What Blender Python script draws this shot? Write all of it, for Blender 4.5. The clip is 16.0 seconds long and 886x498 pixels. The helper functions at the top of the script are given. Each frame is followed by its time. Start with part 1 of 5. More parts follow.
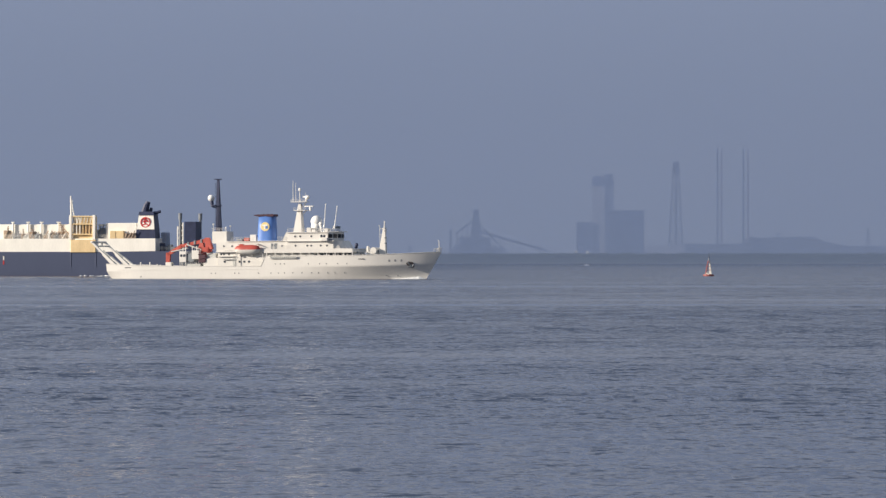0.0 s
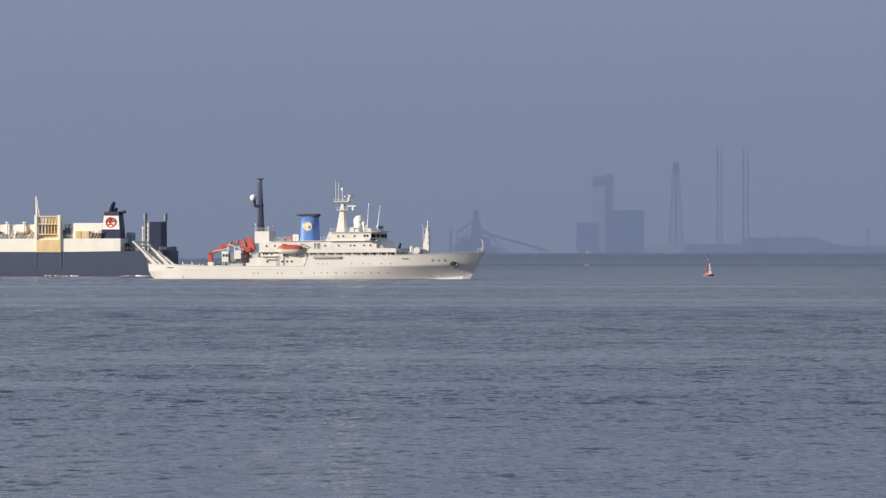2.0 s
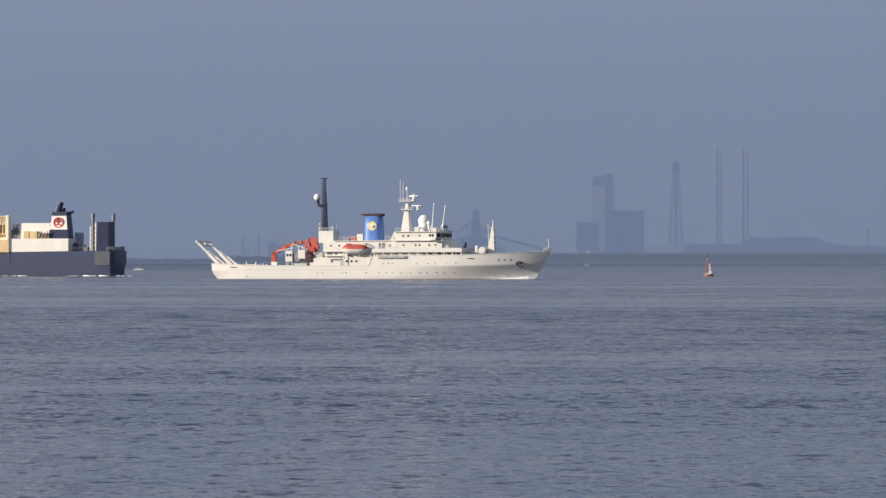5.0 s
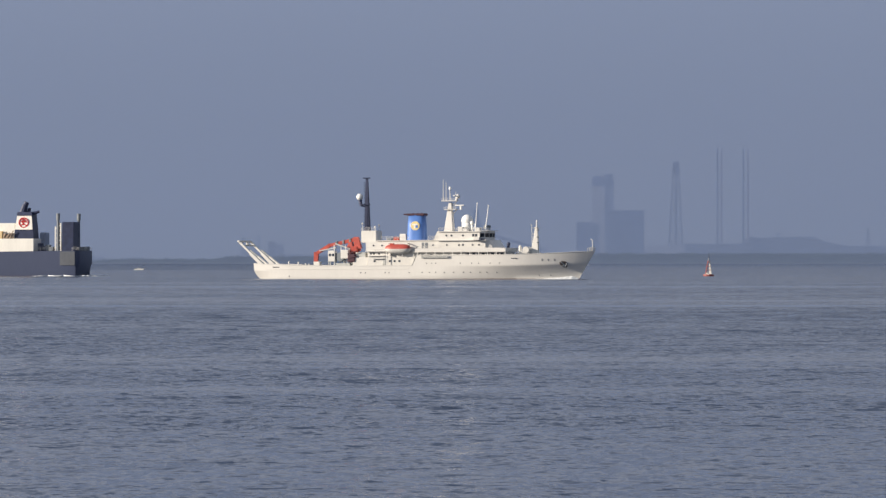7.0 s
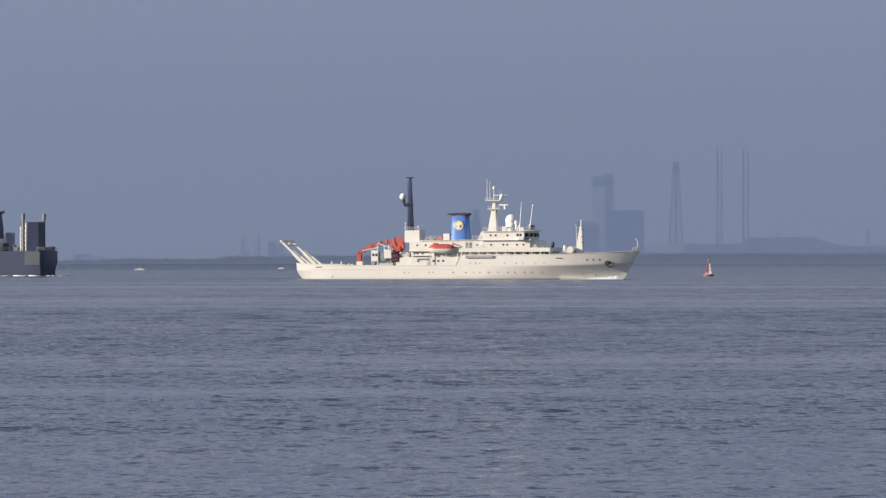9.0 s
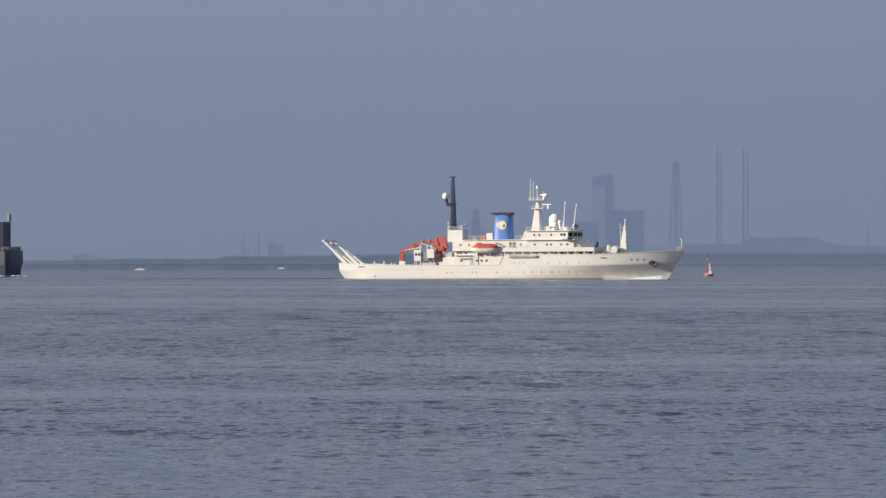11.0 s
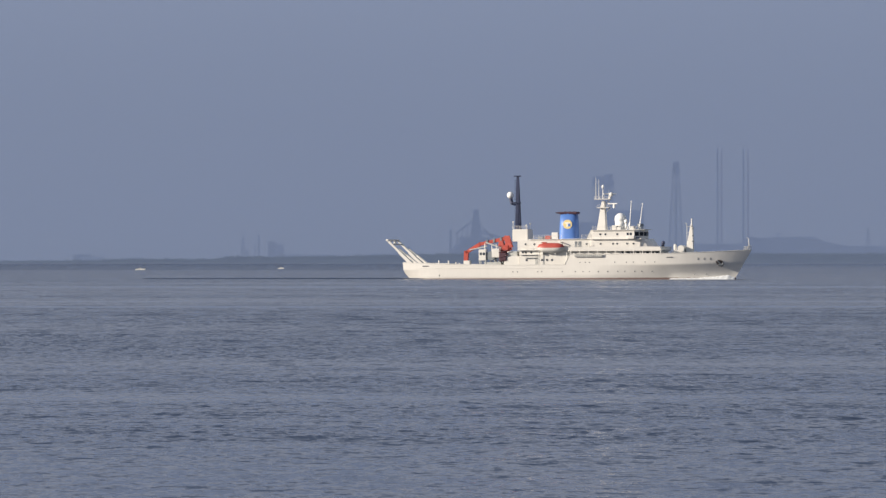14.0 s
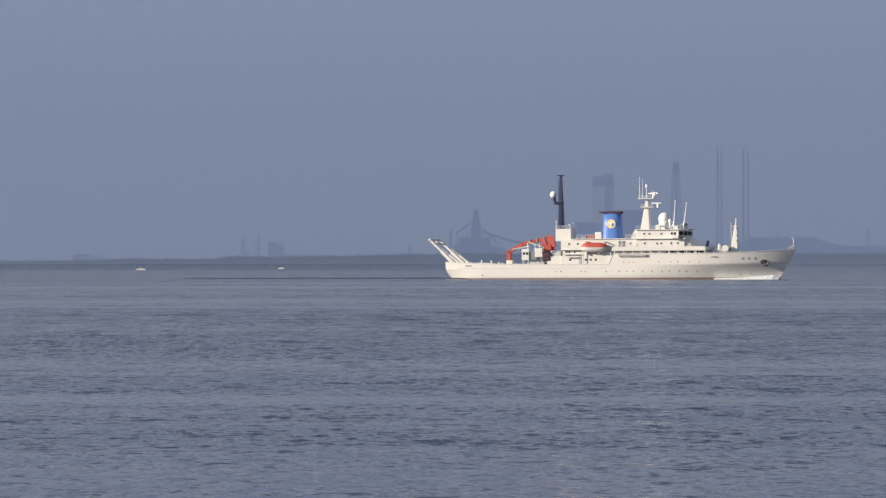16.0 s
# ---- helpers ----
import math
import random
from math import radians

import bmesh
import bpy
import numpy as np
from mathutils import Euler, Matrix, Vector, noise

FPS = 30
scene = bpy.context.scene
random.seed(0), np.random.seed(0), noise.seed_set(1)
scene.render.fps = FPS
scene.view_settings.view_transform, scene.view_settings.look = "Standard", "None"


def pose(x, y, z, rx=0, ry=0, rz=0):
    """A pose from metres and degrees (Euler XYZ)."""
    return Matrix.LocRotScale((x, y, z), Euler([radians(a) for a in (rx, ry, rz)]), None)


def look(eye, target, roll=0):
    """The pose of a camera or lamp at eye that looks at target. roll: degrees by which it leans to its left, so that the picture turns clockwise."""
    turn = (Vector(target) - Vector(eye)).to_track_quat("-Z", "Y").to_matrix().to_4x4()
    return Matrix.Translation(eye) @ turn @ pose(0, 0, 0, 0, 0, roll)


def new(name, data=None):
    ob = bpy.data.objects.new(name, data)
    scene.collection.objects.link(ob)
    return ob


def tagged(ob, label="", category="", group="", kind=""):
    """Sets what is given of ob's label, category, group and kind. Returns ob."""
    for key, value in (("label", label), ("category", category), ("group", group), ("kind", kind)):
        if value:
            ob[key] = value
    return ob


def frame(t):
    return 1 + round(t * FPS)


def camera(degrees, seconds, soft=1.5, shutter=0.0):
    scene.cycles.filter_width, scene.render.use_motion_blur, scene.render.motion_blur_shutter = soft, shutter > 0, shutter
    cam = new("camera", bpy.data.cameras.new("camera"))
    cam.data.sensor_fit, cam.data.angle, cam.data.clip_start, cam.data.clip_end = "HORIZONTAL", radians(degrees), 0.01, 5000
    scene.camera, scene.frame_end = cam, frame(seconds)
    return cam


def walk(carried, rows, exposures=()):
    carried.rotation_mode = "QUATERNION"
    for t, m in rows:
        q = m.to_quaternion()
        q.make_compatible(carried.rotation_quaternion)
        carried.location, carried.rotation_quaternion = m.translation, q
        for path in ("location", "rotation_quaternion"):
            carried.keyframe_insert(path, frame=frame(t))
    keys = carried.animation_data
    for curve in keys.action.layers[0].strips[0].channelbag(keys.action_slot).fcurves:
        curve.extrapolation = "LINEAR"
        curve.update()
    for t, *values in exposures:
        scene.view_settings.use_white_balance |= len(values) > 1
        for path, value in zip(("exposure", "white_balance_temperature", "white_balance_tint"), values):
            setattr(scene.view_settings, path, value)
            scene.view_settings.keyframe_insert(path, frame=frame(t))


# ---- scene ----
from math import sin, cos, pi

# camera: a fixed long lens on the near shore, 4.84 m over the water
cam = camera(15.41, 16.0, soft=1.4)
EYE = (0.0, 0.0, 4.84)
walk(cam, [(0.0, look(EYE, (0, 1000, 8.29))), (16.0, look(EYE, (0, 1000, 8.29)))])

# light: hazy afternoon sun from behind on the left, pale blue-grey haze sky
SUN_DIR = Vector((-0.93, -0.25, 0.30)).normalized()
world = bpy.data.worlds.new("world")
scene.world = world
world.use_nodes = True
wn, wl = world.node_tree.nodes, world.node_tree.links
sky = wn.new("ShaderNodeTexSky")
sky.sky_type = "NISHITA"
sky.sun_disc = False
sky.sun_elevation = math.asin(SUN_DIR.z)
sky.sun_rotation = math.atan2(SUN_DIR.x, SUN_DIR.y)
sky.air_density, sky.dust_density, sky.ozone_density = 1.0, 1.5, 2.0
tint = wn.new("ShaderNodeMix")
tint.data_type = "RGBA"
tint.inputs[0].default_value = 0.92
wco, wsep, band = wn.new("ShaderNodeTexCoord"), wn.new("ShaderNodeSeparateXYZ"), wn.new("ShaderNodeValToRGB")
stops = band.color_ramp.elements          # pale haze low down, brighter above it, blue-grey overhead
stops[0].position, stops[0].color = 0.06, (0.53, 0.565, 0.645, 1)
stops[1].position, stops[1].color = 0.20, (0.755, 0.80, 0.96, 1)
top_stop = stops.new(0.6)
top_stop.color = (0.42, 0.53, 0.75, 1)
scale = wn.new("ShaderNodeVectorMath")
scale.operation = "SCALE"
side = wn.new("ShaderNodeMapRange")      # the haze glows towards the sun and is duller away from it
side.inputs["From Min"].default_value, side.inputs["From Max"].default_value = -1, 1
side.inputs["To Min"].default_value, side.inputs["To Max"].default_value = 9.0, 5.8
wl.new(wsep.outputs[0], side.inputs[0])
wl.new(side.outputs[0], scale.inputs["Scale"])
wl.new(wco.outputs["Generated"], wsep.inputs[0])
wl.new(wsep.outputs[2], band.inputs[0])
wl.new(band.outputs[0], scale.inputs[0])
wl.new(scale.outputs[0], tint.inputs[7])
wl.new(sky.outputs[0], tint.inputs[6])
wl.new(tint.outputs[2], wn["Background"].inputs[0])
wn["Background"].inputs[1].default_value = 0.066
sun = new("sun", bpy.data.lights.new("sun", "SUN"))
sun.data.energy, sun.data.angle, sun.data.color = 5.5, radians(0.6), (1.0, 0.89, 0.75)
sun.matrix_world = look(SUN_DIR * 100, (0, 0, 0))
scene.view_settings.exposure = 0.3


# ---- materials ----
def material(name, colour, rough=0.5, metal=0.0, scale=0.6, vary=0.12, streak=1.0, bump=0.0, fine=8.0):
    """Painted or weathered surface: broad stains, fine grain, and a little relief."""
    m = bpy.data.materials.new(name)
    m.use_nodes = True
    n, l = m.node_tree.nodes, m.node_tree.links
    b = n["Principled BSDF"]
    b.inputs["Roughness"].default_value, b.inputs["Metallic"].default_value = rough, metal
    co = n.new("ShaderNodeTexCoord")
    mp = n.new("ShaderNodeMapping")
    mp.inputs["Scale"].default_value = (1, 1, 1 / streak)
    l.new(co.outputs["Object"], mp.inputs[0])
    big, small = n.new("ShaderNodeTexNoise"), n.new("ShaderNodeTexNoise")
    big.inputs["Scale"].default_value, small.inputs["Scale"].default_value = scale, scale * fine
    big.inputs["Detail"].default_value = small.inputs["Detail"].default_value = 4
    l.new(mp.outputs[0], big.inputs["Vector"])
    l.new(mp.outputs[0], small.inputs["Vector"])
    add = n.new("ShaderNodeMath")
    add.operation = "MULTIPLY_ADD"
    l.new(small.outputs[0], add.inputs[0])
    add.inputs[1].default_value = 0.5
    l.new(big.outputs[0], add.inputs[2])
    ramp = n.new("ShaderNodeMapRange")
    ramp.inputs["From Min"].default_value, ramp.inputs["From Max"].default_value = 0.45, 1.05
    ramp.inputs["To Min"].default_value, ramp.inputs["To Max"].default_value = 1 - vary * 1.6, 1 + vary * 0.6
    l.new(add.outputs[0], ramp.inputs[0])
    mul = n.new("ShaderNodeVectorMath")
    mul.operation = "SCALE"
    mul.inputs[0].default_value = colour[:3]
    l.new(ramp.outputs[0], mul.inputs["Scale"])
    l.new(mul.outputs[0], b.inputs["Base Color"])
    if bump:
        bp = n.new("ShaderNodeBump")
        bp.inputs["Strength"].default_value, bp.inputs["Distance"].default_value = 0.5, bump
        l.new(add.outputs[0], bp.inputs["Height"])
        l.new(bp.outputs[0], b.inputs["Normal"])
    return m


def hull_paint(name, colour, boot, level):
    """Hull paint with a boot stripe of another colour up to a height, and rust-brown runs."""
    m = material(name, colour, 0.45, scale=0.25, vary=0.04, streak=3.0, bump=0.03)
    n, l = m.node_tree.nodes, m.node_tree.links
    b = n["Principled BSDF"]
    old = b.inputs["Base Color"].links[0].from_socket
    co, sep = n.new("ShaderNodeTexCoord"), n.new("ShaderNodeSeparateXYZ")
    l.new(co.outputs["Object"], sep.inputs[0])
    wave = n.new("ShaderNodeTexNoise")
    wave.inputs["Scale"].default_value = 0.8
    l.new(co.outputs["Object"], wave.inputs["Vector"])
    edge = n.new("ShaderNodeMath")
    edge.operation = "MULTIPLY_ADD"
    edge.inputs[1].default_value = 0.2
    l.new(wave.outputs[0], edge.inputs[0])
    l.new(sep.outputs[2], edge.inputs[2])
    step = n.new("ShaderNodeMapRange")
    step.inputs["From Min"].default_value, step.inputs["From Max"].default_value = level + 0.1, level + 0.16
    l.new(edge.outputs[0], step.inputs[0])
    mix = n.new("ShaderNodeMix")
    mix.data_type = "RGBA"
    mix.inputs[6].default_value = (*boot, 1)
    l.new(step.outputs[0], mix.inputs[0])
    l.new(old, mix.inputs[7])
    l.new(mix.outputs[2], b.inputs["Base Color"])
    return m


def water_material():
    m = bpy.data.materials.new("sea_water")
    m.use_nodes = True
    n, l = m.node_tree.nodes, m.node_tree.links
    b = n["Principled BSDF"]
    b.inputs["Base Color"].default_value = (0.039, 0.054, 0.091, 1)
    b.inputs["IOR"].default_value = 1.33
    co = n.new("ShaderNodeTexCoord")

    def noise_at(sx, sy, detail, rough=0.5):
        mp = n.new("ShaderNodeMapping")
        mp.inputs["Scale"].default_value = (sx, sy, 1)
        l.new(co.outputs["Object"], mp.inputs[0])
        t = n.new("ShaderNodeTexNoise")
        t.inputs["Scale"].default_value, t.inputs["Detail"].default_value = 1, detail
        t.inputs["Roughness"].default_value = rough
        l.new(mp.outputs[0], t.inputs["Vector"])
        return t.outputs

    def vec(op, a, b):
        v = n.new("ShaderNodeVectorMath")
        v.operation = op
        for k, x in enumerate((a, b)):
            if isinstance(x, tuple):
                v.inputs[k].default_value = x
            elif op == "SCALE" and k == 1:
                l.new(x, v.inputs["Scale"])
            elif x is not None:
                l.new(x, v.inputs[k])
        return v.outputs[0]

    def ramp(value, lo, hi, out_lo=0.0, out_hi=1.0):
        r = n.new("ShaderNodeMapRange")
        r.interpolation_type = "SMOOTHSTEP"
        r.inputs["From Min"].default_value, r.inputs["From Max"].default_value = lo, hi
        r.inputs["To Min"].default_value, r.inputs["To Max"].default_value = out_lo, out_hi
        l.new(value, r.inputs[0])
        return r.outputs[0]

    def times(a, b):
        r = n.new("ShaderNodeMath")
        r.operation = "MULTIPLY"
        l.new(a, r.inputs[0])
        l.new(b, r.inputs[1])
        return r.outputs[0]

    # calm streaks between rippled water, and calmer water beyond a wind line
    place = n.new("ShaderNodeSeparateXYZ")
    l.new(co.outputs["Object"], place.inputs[0])
    calm = times(ramp(noise_at(0.004, 0.035, 3)[0], 0.36, 0.52, 0.45), ramp(noise_at(0.012, 0.16, 3)[0], 0.36, 0.52, 0.55))
    def plus(a, b, k):
        r = n.new("ShaderNodeMath")
        r.operation = "MULTIPLY_ADD"
        l.new(b, r.inputs[0])
        r.inputs[1].default_value = k
        l.new(a, r.inputs[2])
        return r.outputs[0]

    out = place.outputs[1]
    # old wash lines lie across the water as bands of smooth sea, each with a short steep front behind it
    bend = plus(out, noise_at(0.006, 0.0, 2)[0], 14.0)
    line = None
    for near, far, soft_edge, k in ((349, 357, 5, 0.72), (392, 404, 6, 0.45), (590, 622, 14, 0.55), (690, 720, 14, 0.35)):
        band = times(ramp(bend, near - soft_edge, near), ramp(bend, far, far + soft_edge, 1.0, 0.0))
        band = times(band, ramp(noise_at(0.011, 0.002, 2)[0], 0.30, 0.46, 0.35 * k, k))
        line = band if line is None else plus(line, band, 1.0)
    rough_sea = ramp(line, 0.0, 1.0, 1.0, 0.06)
    calm = times(calm, plus(ramp(out, 344, 366, 1.0, 0.42), ramp(out, 366, 430), 0.3))
    calm = times(calm, rough_sea)
    near_edge = plus(out, noise_at(0.05, 0.0, 3)[0], 16.0)
    calm = times(calm, plus(ramp(near_edge, 90, 104, 0.62, 1.14), ramp(near_edge, 118, 170), -0.1))
    calm = plus(calm, times(ramp(out, 1620, 1720), ramp(place.outputs[0], -60, 80, 1.0, 0.0)), 0.7)
    half = (0.5, 0.5, 0.5)
    facets = None                             # slopes of wavelets of three sizes
    for sx, sy, d, k in ((4.6, 2.6, 3, 0.9), (1.4, 0.8, 3, 0.5), (0.25, 0.1, 3, 0.5)):
        tilt = vec("MULTIPLY", vec("SUBTRACT", noise_at(sx, sy, d, 0.6)[1], half), (k * 0.8, k, 0.0))
        if sx < 1:
            tilt = vec("SCALE", tilt, ramp(out, 120, 320, 0.3, 1.0))
        facets = tilt if facets is None else vec("ADD", facets, tilt)
    for sx, sy, lo, k in ((2.2, 2.6, 0.52, 0.58), (0.8, 0.9, 0.53, 0.44), (0.2, 0.12, 0.54, 0.18)):   # steeper wavelet fronts
        facets = vec("ADD", facets, vec("SCALE", (0.0, -k, 0.0), ramp(noise_at(sx, sy, 4, 0.65)[0], lo, lo + 0.15)))
    geo = n.new("ShaderNodeNewGeometry")
    lean = vec("SCALE", (0.0, -1.0, 0.0), times(ramp(out, 60, 220, 0.0, 0.1), rough_sea))   # wind waves lean towards the shore
    up = vec("ADD", vec("ADD", geo.outputs["Normal"], lean), vec("SCALE", facets, calm))
    l.new(vec("NORMALIZE", up, None), b.inputs["Normal"])
    b.inputs["Roughness"].default_value = 0.11
    return m


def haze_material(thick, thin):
    """Haze put into a sheet's colour, thicker near the water: part clear, part scattering."""
    m = bpy.data.materials.new("haze_sheet")
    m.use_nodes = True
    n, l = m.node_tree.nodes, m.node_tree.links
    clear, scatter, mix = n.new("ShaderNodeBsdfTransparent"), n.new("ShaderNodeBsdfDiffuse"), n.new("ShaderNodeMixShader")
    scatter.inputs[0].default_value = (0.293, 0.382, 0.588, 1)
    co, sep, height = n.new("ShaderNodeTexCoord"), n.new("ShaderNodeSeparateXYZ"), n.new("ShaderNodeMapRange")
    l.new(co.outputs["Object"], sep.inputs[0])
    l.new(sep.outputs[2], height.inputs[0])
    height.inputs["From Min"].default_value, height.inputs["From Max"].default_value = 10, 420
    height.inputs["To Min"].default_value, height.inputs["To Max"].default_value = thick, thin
    fade, both = n.new("ShaderNodeMapRange"), n.new("ShaderNodeMath")   # the sheet ends softly overhead
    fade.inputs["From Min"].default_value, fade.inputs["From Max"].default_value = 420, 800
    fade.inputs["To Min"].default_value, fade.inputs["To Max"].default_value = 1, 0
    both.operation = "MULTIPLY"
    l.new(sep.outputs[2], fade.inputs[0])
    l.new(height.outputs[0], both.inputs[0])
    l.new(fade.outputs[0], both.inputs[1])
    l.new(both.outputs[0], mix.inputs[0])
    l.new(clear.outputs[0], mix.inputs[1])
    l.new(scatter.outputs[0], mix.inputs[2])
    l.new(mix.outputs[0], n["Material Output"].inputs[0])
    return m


WATER = water_material()
SHIP_HULL = hull_paint("cream_hull_paint", (0.66, 0.64, 0.60), (0.27, 0.19, 0.17), -0.04)
WHITE = material("white_ship_paint", (0.67, 0.65, 0.61), 0.45, scale=0.5, vary=0.05, streak=3, bump=0.01)
GLOSS_WHITE = material("white_radome_shell", (0.8, 0.79, 0.76), 0.35, scale=0.8, vary=0.05)
DECK = material("grey_deck_paint", (0.22, 0.25, 0.24), 0.7, scale=0.7)
DARK = material("blue_black_paint", (0.024, 0.034, 0.085), 0.5, scale=0.8, vary=0.25)
GREY = material("grey_machinery_paint", (0.2, 0.22, 0.24), 0.5, scale=1.5, vary=0.2)
GLASS = material("dark_window_glass", (0.04, 0.05, 0.07), 0.12, scale=1, vary=0.1)
ORANGE = material("orange_red_paint", (0.44, 0.072, 0.052), 0.5, scale=0.9, vary=0.15)
BLUE = material("funnel_blue_paint", (0.085, 0.19, 0.5), 0.45, scale=0.5, vary=0.08)
MAROON = material("maroon_paint", (0.06, 0.02, 0.034), 0.6)
YELLOW = material("emblem_yellow_paint", (0.75, 0.6, 0.28), 0.5)
STEEL = material("galvanised_steel", (0.55, 0.55, 0.52), 0.45, 0.4, scale=2, vary=0.15)
RORO_HULL = hull_paint("navy_hull_paint", (0.058, 0.073, 0.13), (0.1, 0.06, 0.07), 0.05)
RORO_WHITE = material("cream_white_paint", (0.9, 0.87, 0.79), 0.5, scale=0.3, vary=0.07, streak=3)
RORO_YELLOW = material("ochre_yellow_paint", (0.8, 0.6, 0.33), 0.5, scale=0.4, vary=0.15, streak=3)
RUSTY = material("rust_stained_steel", (0.16, 0.13, 0.12), 0.8, scale=1.2, vary=0.45, fine=4)
DOOR_GREY = material("grey_ramp_door_paint", (0.105, 0.115, 0.135), 0.6, scale=0.5, vary=0.15, streak=3)
BROWN = material("brown_cargo_paint", (0.42, 0.31, 0.22), 0.6, scale=0.8, vary=0.3)
HAZEGREY = material("blue_grey_deck_paint", (0.07, 0.085, 0.125), 0.6, scale=0.5, vary=0.15)
PALEGREY = material("pale_blue_grey_paint", (0.42, 0.47, 0.58), 0.6, scale=0.4, vary=0.2)
RED = material("signal_red_paint", (0.55, 0.03, 0.03), 0.45)
BUOY_RED = material("sun_faded_red_paint", (0.29, 0.07, 0.06), 0.5, scale=1.5, vary=0.25)
FOAM = material("white_foam", (0.8, 0.82, 0.83), 0.8, scale=1.5, vary=0.25, bump=0.1)
WOODS = material("shore_woods", (0.045, 0.065, 0.045), 0.9, scale=0.03, vary=0.4)
SHED = material("pale_sheet_metal", (0.8, 0.79, 0.76), 0.6, scale=0.05, vary=0.2)
PALE_CONCRETE = material("pale_concrete", (0.8, 0.79, 0.77), 0.8, scale=0.04, vary=0.15, streak=4)
CONCRETE = material("grey_concrete", (0.34, 0.34, 0.33), 0.8, scale=0.04, vary=0.2, streak=4)
PLANT = material("dark_steel_plant", (0.1, 0.12, 0.18), 0.7, scale=0.05, vary=0.3)
BRICKRED = material("faded_red_stack_paint", (0.3, 0.13, 0.13), 0.8, scale=0.04, vary=0.2, streak=4)
GREY_CLADDING = material("weathered_grey_cladding", (0.48, 0.49, 0.5), 0.8, scale=0.05, vary=0.25, streak=3)
SLATE = material("blue_grey_cladding", (0.11, 0.17, 0.33), 0.6, scale=0.03, vary=0.2)


# ---- mesh helpers ----
def thing(name, label, category, group="", kind=""):
    return tagged(new(name), label, category, group, kind)


def link(name, bm, mat, parent=None, label="", smooth=False):
    bmesh.ops.recalc_face_normals(bm, faces=bm.faces[:])
    me = bpy.data.meshes.new(name)
    bm.to_mesh(me)
    bm.free()
    me.materials.append(mat)
    if smooth:
        me.shade_smooth()
    ob = new(name, me)
    ob.parent = parent
    return tagged(ob, label) if label else ob


def part(name, bm, mat, parent, label="", smooth=False):
    return link(name, bm, mat, parent, label, smooth)


def box(bm, x0, x1, y0, y1, z0, z1, bevel=0.0):
    m = Matrix.LocRotScale(((x0 + x1) / 2, (y0 + y1) / 2, (z0 + z1) / 2), None, (abs(x1 - x0), abs(y1 - y0), abs(z1 - z0)))
    v = bmesh.ops.create_cube(bm, size=1, matrix=m)["verts"]
    if bevel:
        e = list({e for w in v for e in w.link_edges})
        bmesh.ops.bevel(bm, geom=e, offset=bevel, segments=2, affect="EDGES", profile=0.5)
    return bm


def tube(bm, p, q, r0, r1=None, n=8):
    p, q = Vector(p), Vector(q)
    d = q - p
    m = Matrix.Translation((p + q) / 2) @ d.to_track_quat("Z", "Y").to_matrix().to_4x4()
    bmesh.ops.create_cone(bm, cap_ends=True, segments=n, radius1=r0, radius2=r0 if r1 is None else r1, depth=d.length, matrix=m)
    return bm


def ball(bm, c, r, rz=None, n=16):
    m = Matrix.LocRotScale(c, None, (r, r, rz or r))
    bmesh.ops.create_uvsphere(bm, u_segments=n, v_segments=n // 2, radius=1, matrix=m)
    return bm


def prism(bm, outline, y0, y1):
    """An outline in x and z, pushed through from y0 to y1."""
    a = [bm.verts.new((x, y0, z)) for x, z in outline]
    b = [bm.verts.new((x, y1, z)) for x, z in outline]
    bm.faces.new(a)
    bm.faces.new(b[::-1])
    for i in range(len(a)):
        j = (i + 1) % len(a)
        bm.faces.new((a[i], b[i], b[j], a[j]))
    return bm


def taper(bm, x0, x1, y0, y1, z0, u0, u1, v0, v1, z1):
    """A block whose top rectangle differs from its foot."""
    a = [bm.verts.new(c) for c in ((x0, y0, z0), (x1, y0, z0), (x1, y1, z0), (x0, y1, z0))]
    b = [bm.verts.new(c) for c in ((u0, v0, z1), (u1, v0, z1), (u1, v1, z1), (u0, v1, z1))]
    bm.faces.new(a[::-1])
    bm.faces.new(b)
    for i in range(4):
        j = (i + 1) % 4
        bm.faces.new((a[i], a[j], b[j], b[i]))
    return bm


def new_bm():
    return bmesh.new()


def rail(parent, pts, height=1.0, gap=1.6, r=0.035, mat=None):
    """Open deck rail of stanchions and three bars along a line of points."""
    bm = new_bm()
    for p, q in zip(pts, pts[1:]):
        p, q = Vector(p), Vector(q)
        n = max(1, round((q - p).length / gap))
        for i in range(n + 1):
            s = p.lerp(q, i / n)
            tube(bm, s, s + Vector((0, 0, height)), r, n=4)
        for k in (0.4, 0.7, 1.0):
            tube(bm, p + Vector((0, 0, height * k)), q + Vector((0, 0, height * k)), r * 0.8, n=4)
    return part("railing", bm, mat or WHITE, parent)


def porthole(parent, x, y, z, r=0.2, mesh=[]):
    """A round window: a rim ring and a dark recessed pane, facing -y."""
    if not mesh:
        for nm, ra, d, mt in (("porthole", 1.0, 0.5, GLASS), ("rim", 1.3, 0.3, WHITE)):
            bm = new_bm()
            tube(bm, (0, d / 2, 0), (0, -d / 2, 0), ra, n=12)
            me = bpy.data.meshes.new(nm)
            bm.to_mesh(me)
            bm.free()
            me.materials.append(mt)
            mesh.append(me)
    for me, nm in zip(mesh, ("porthole", "porthole_rim")):
        ob = new(nm, me)
        ob.parent = parent
        ob.location = (x, y, z)
        ob.scale = (r, 0.12, r)


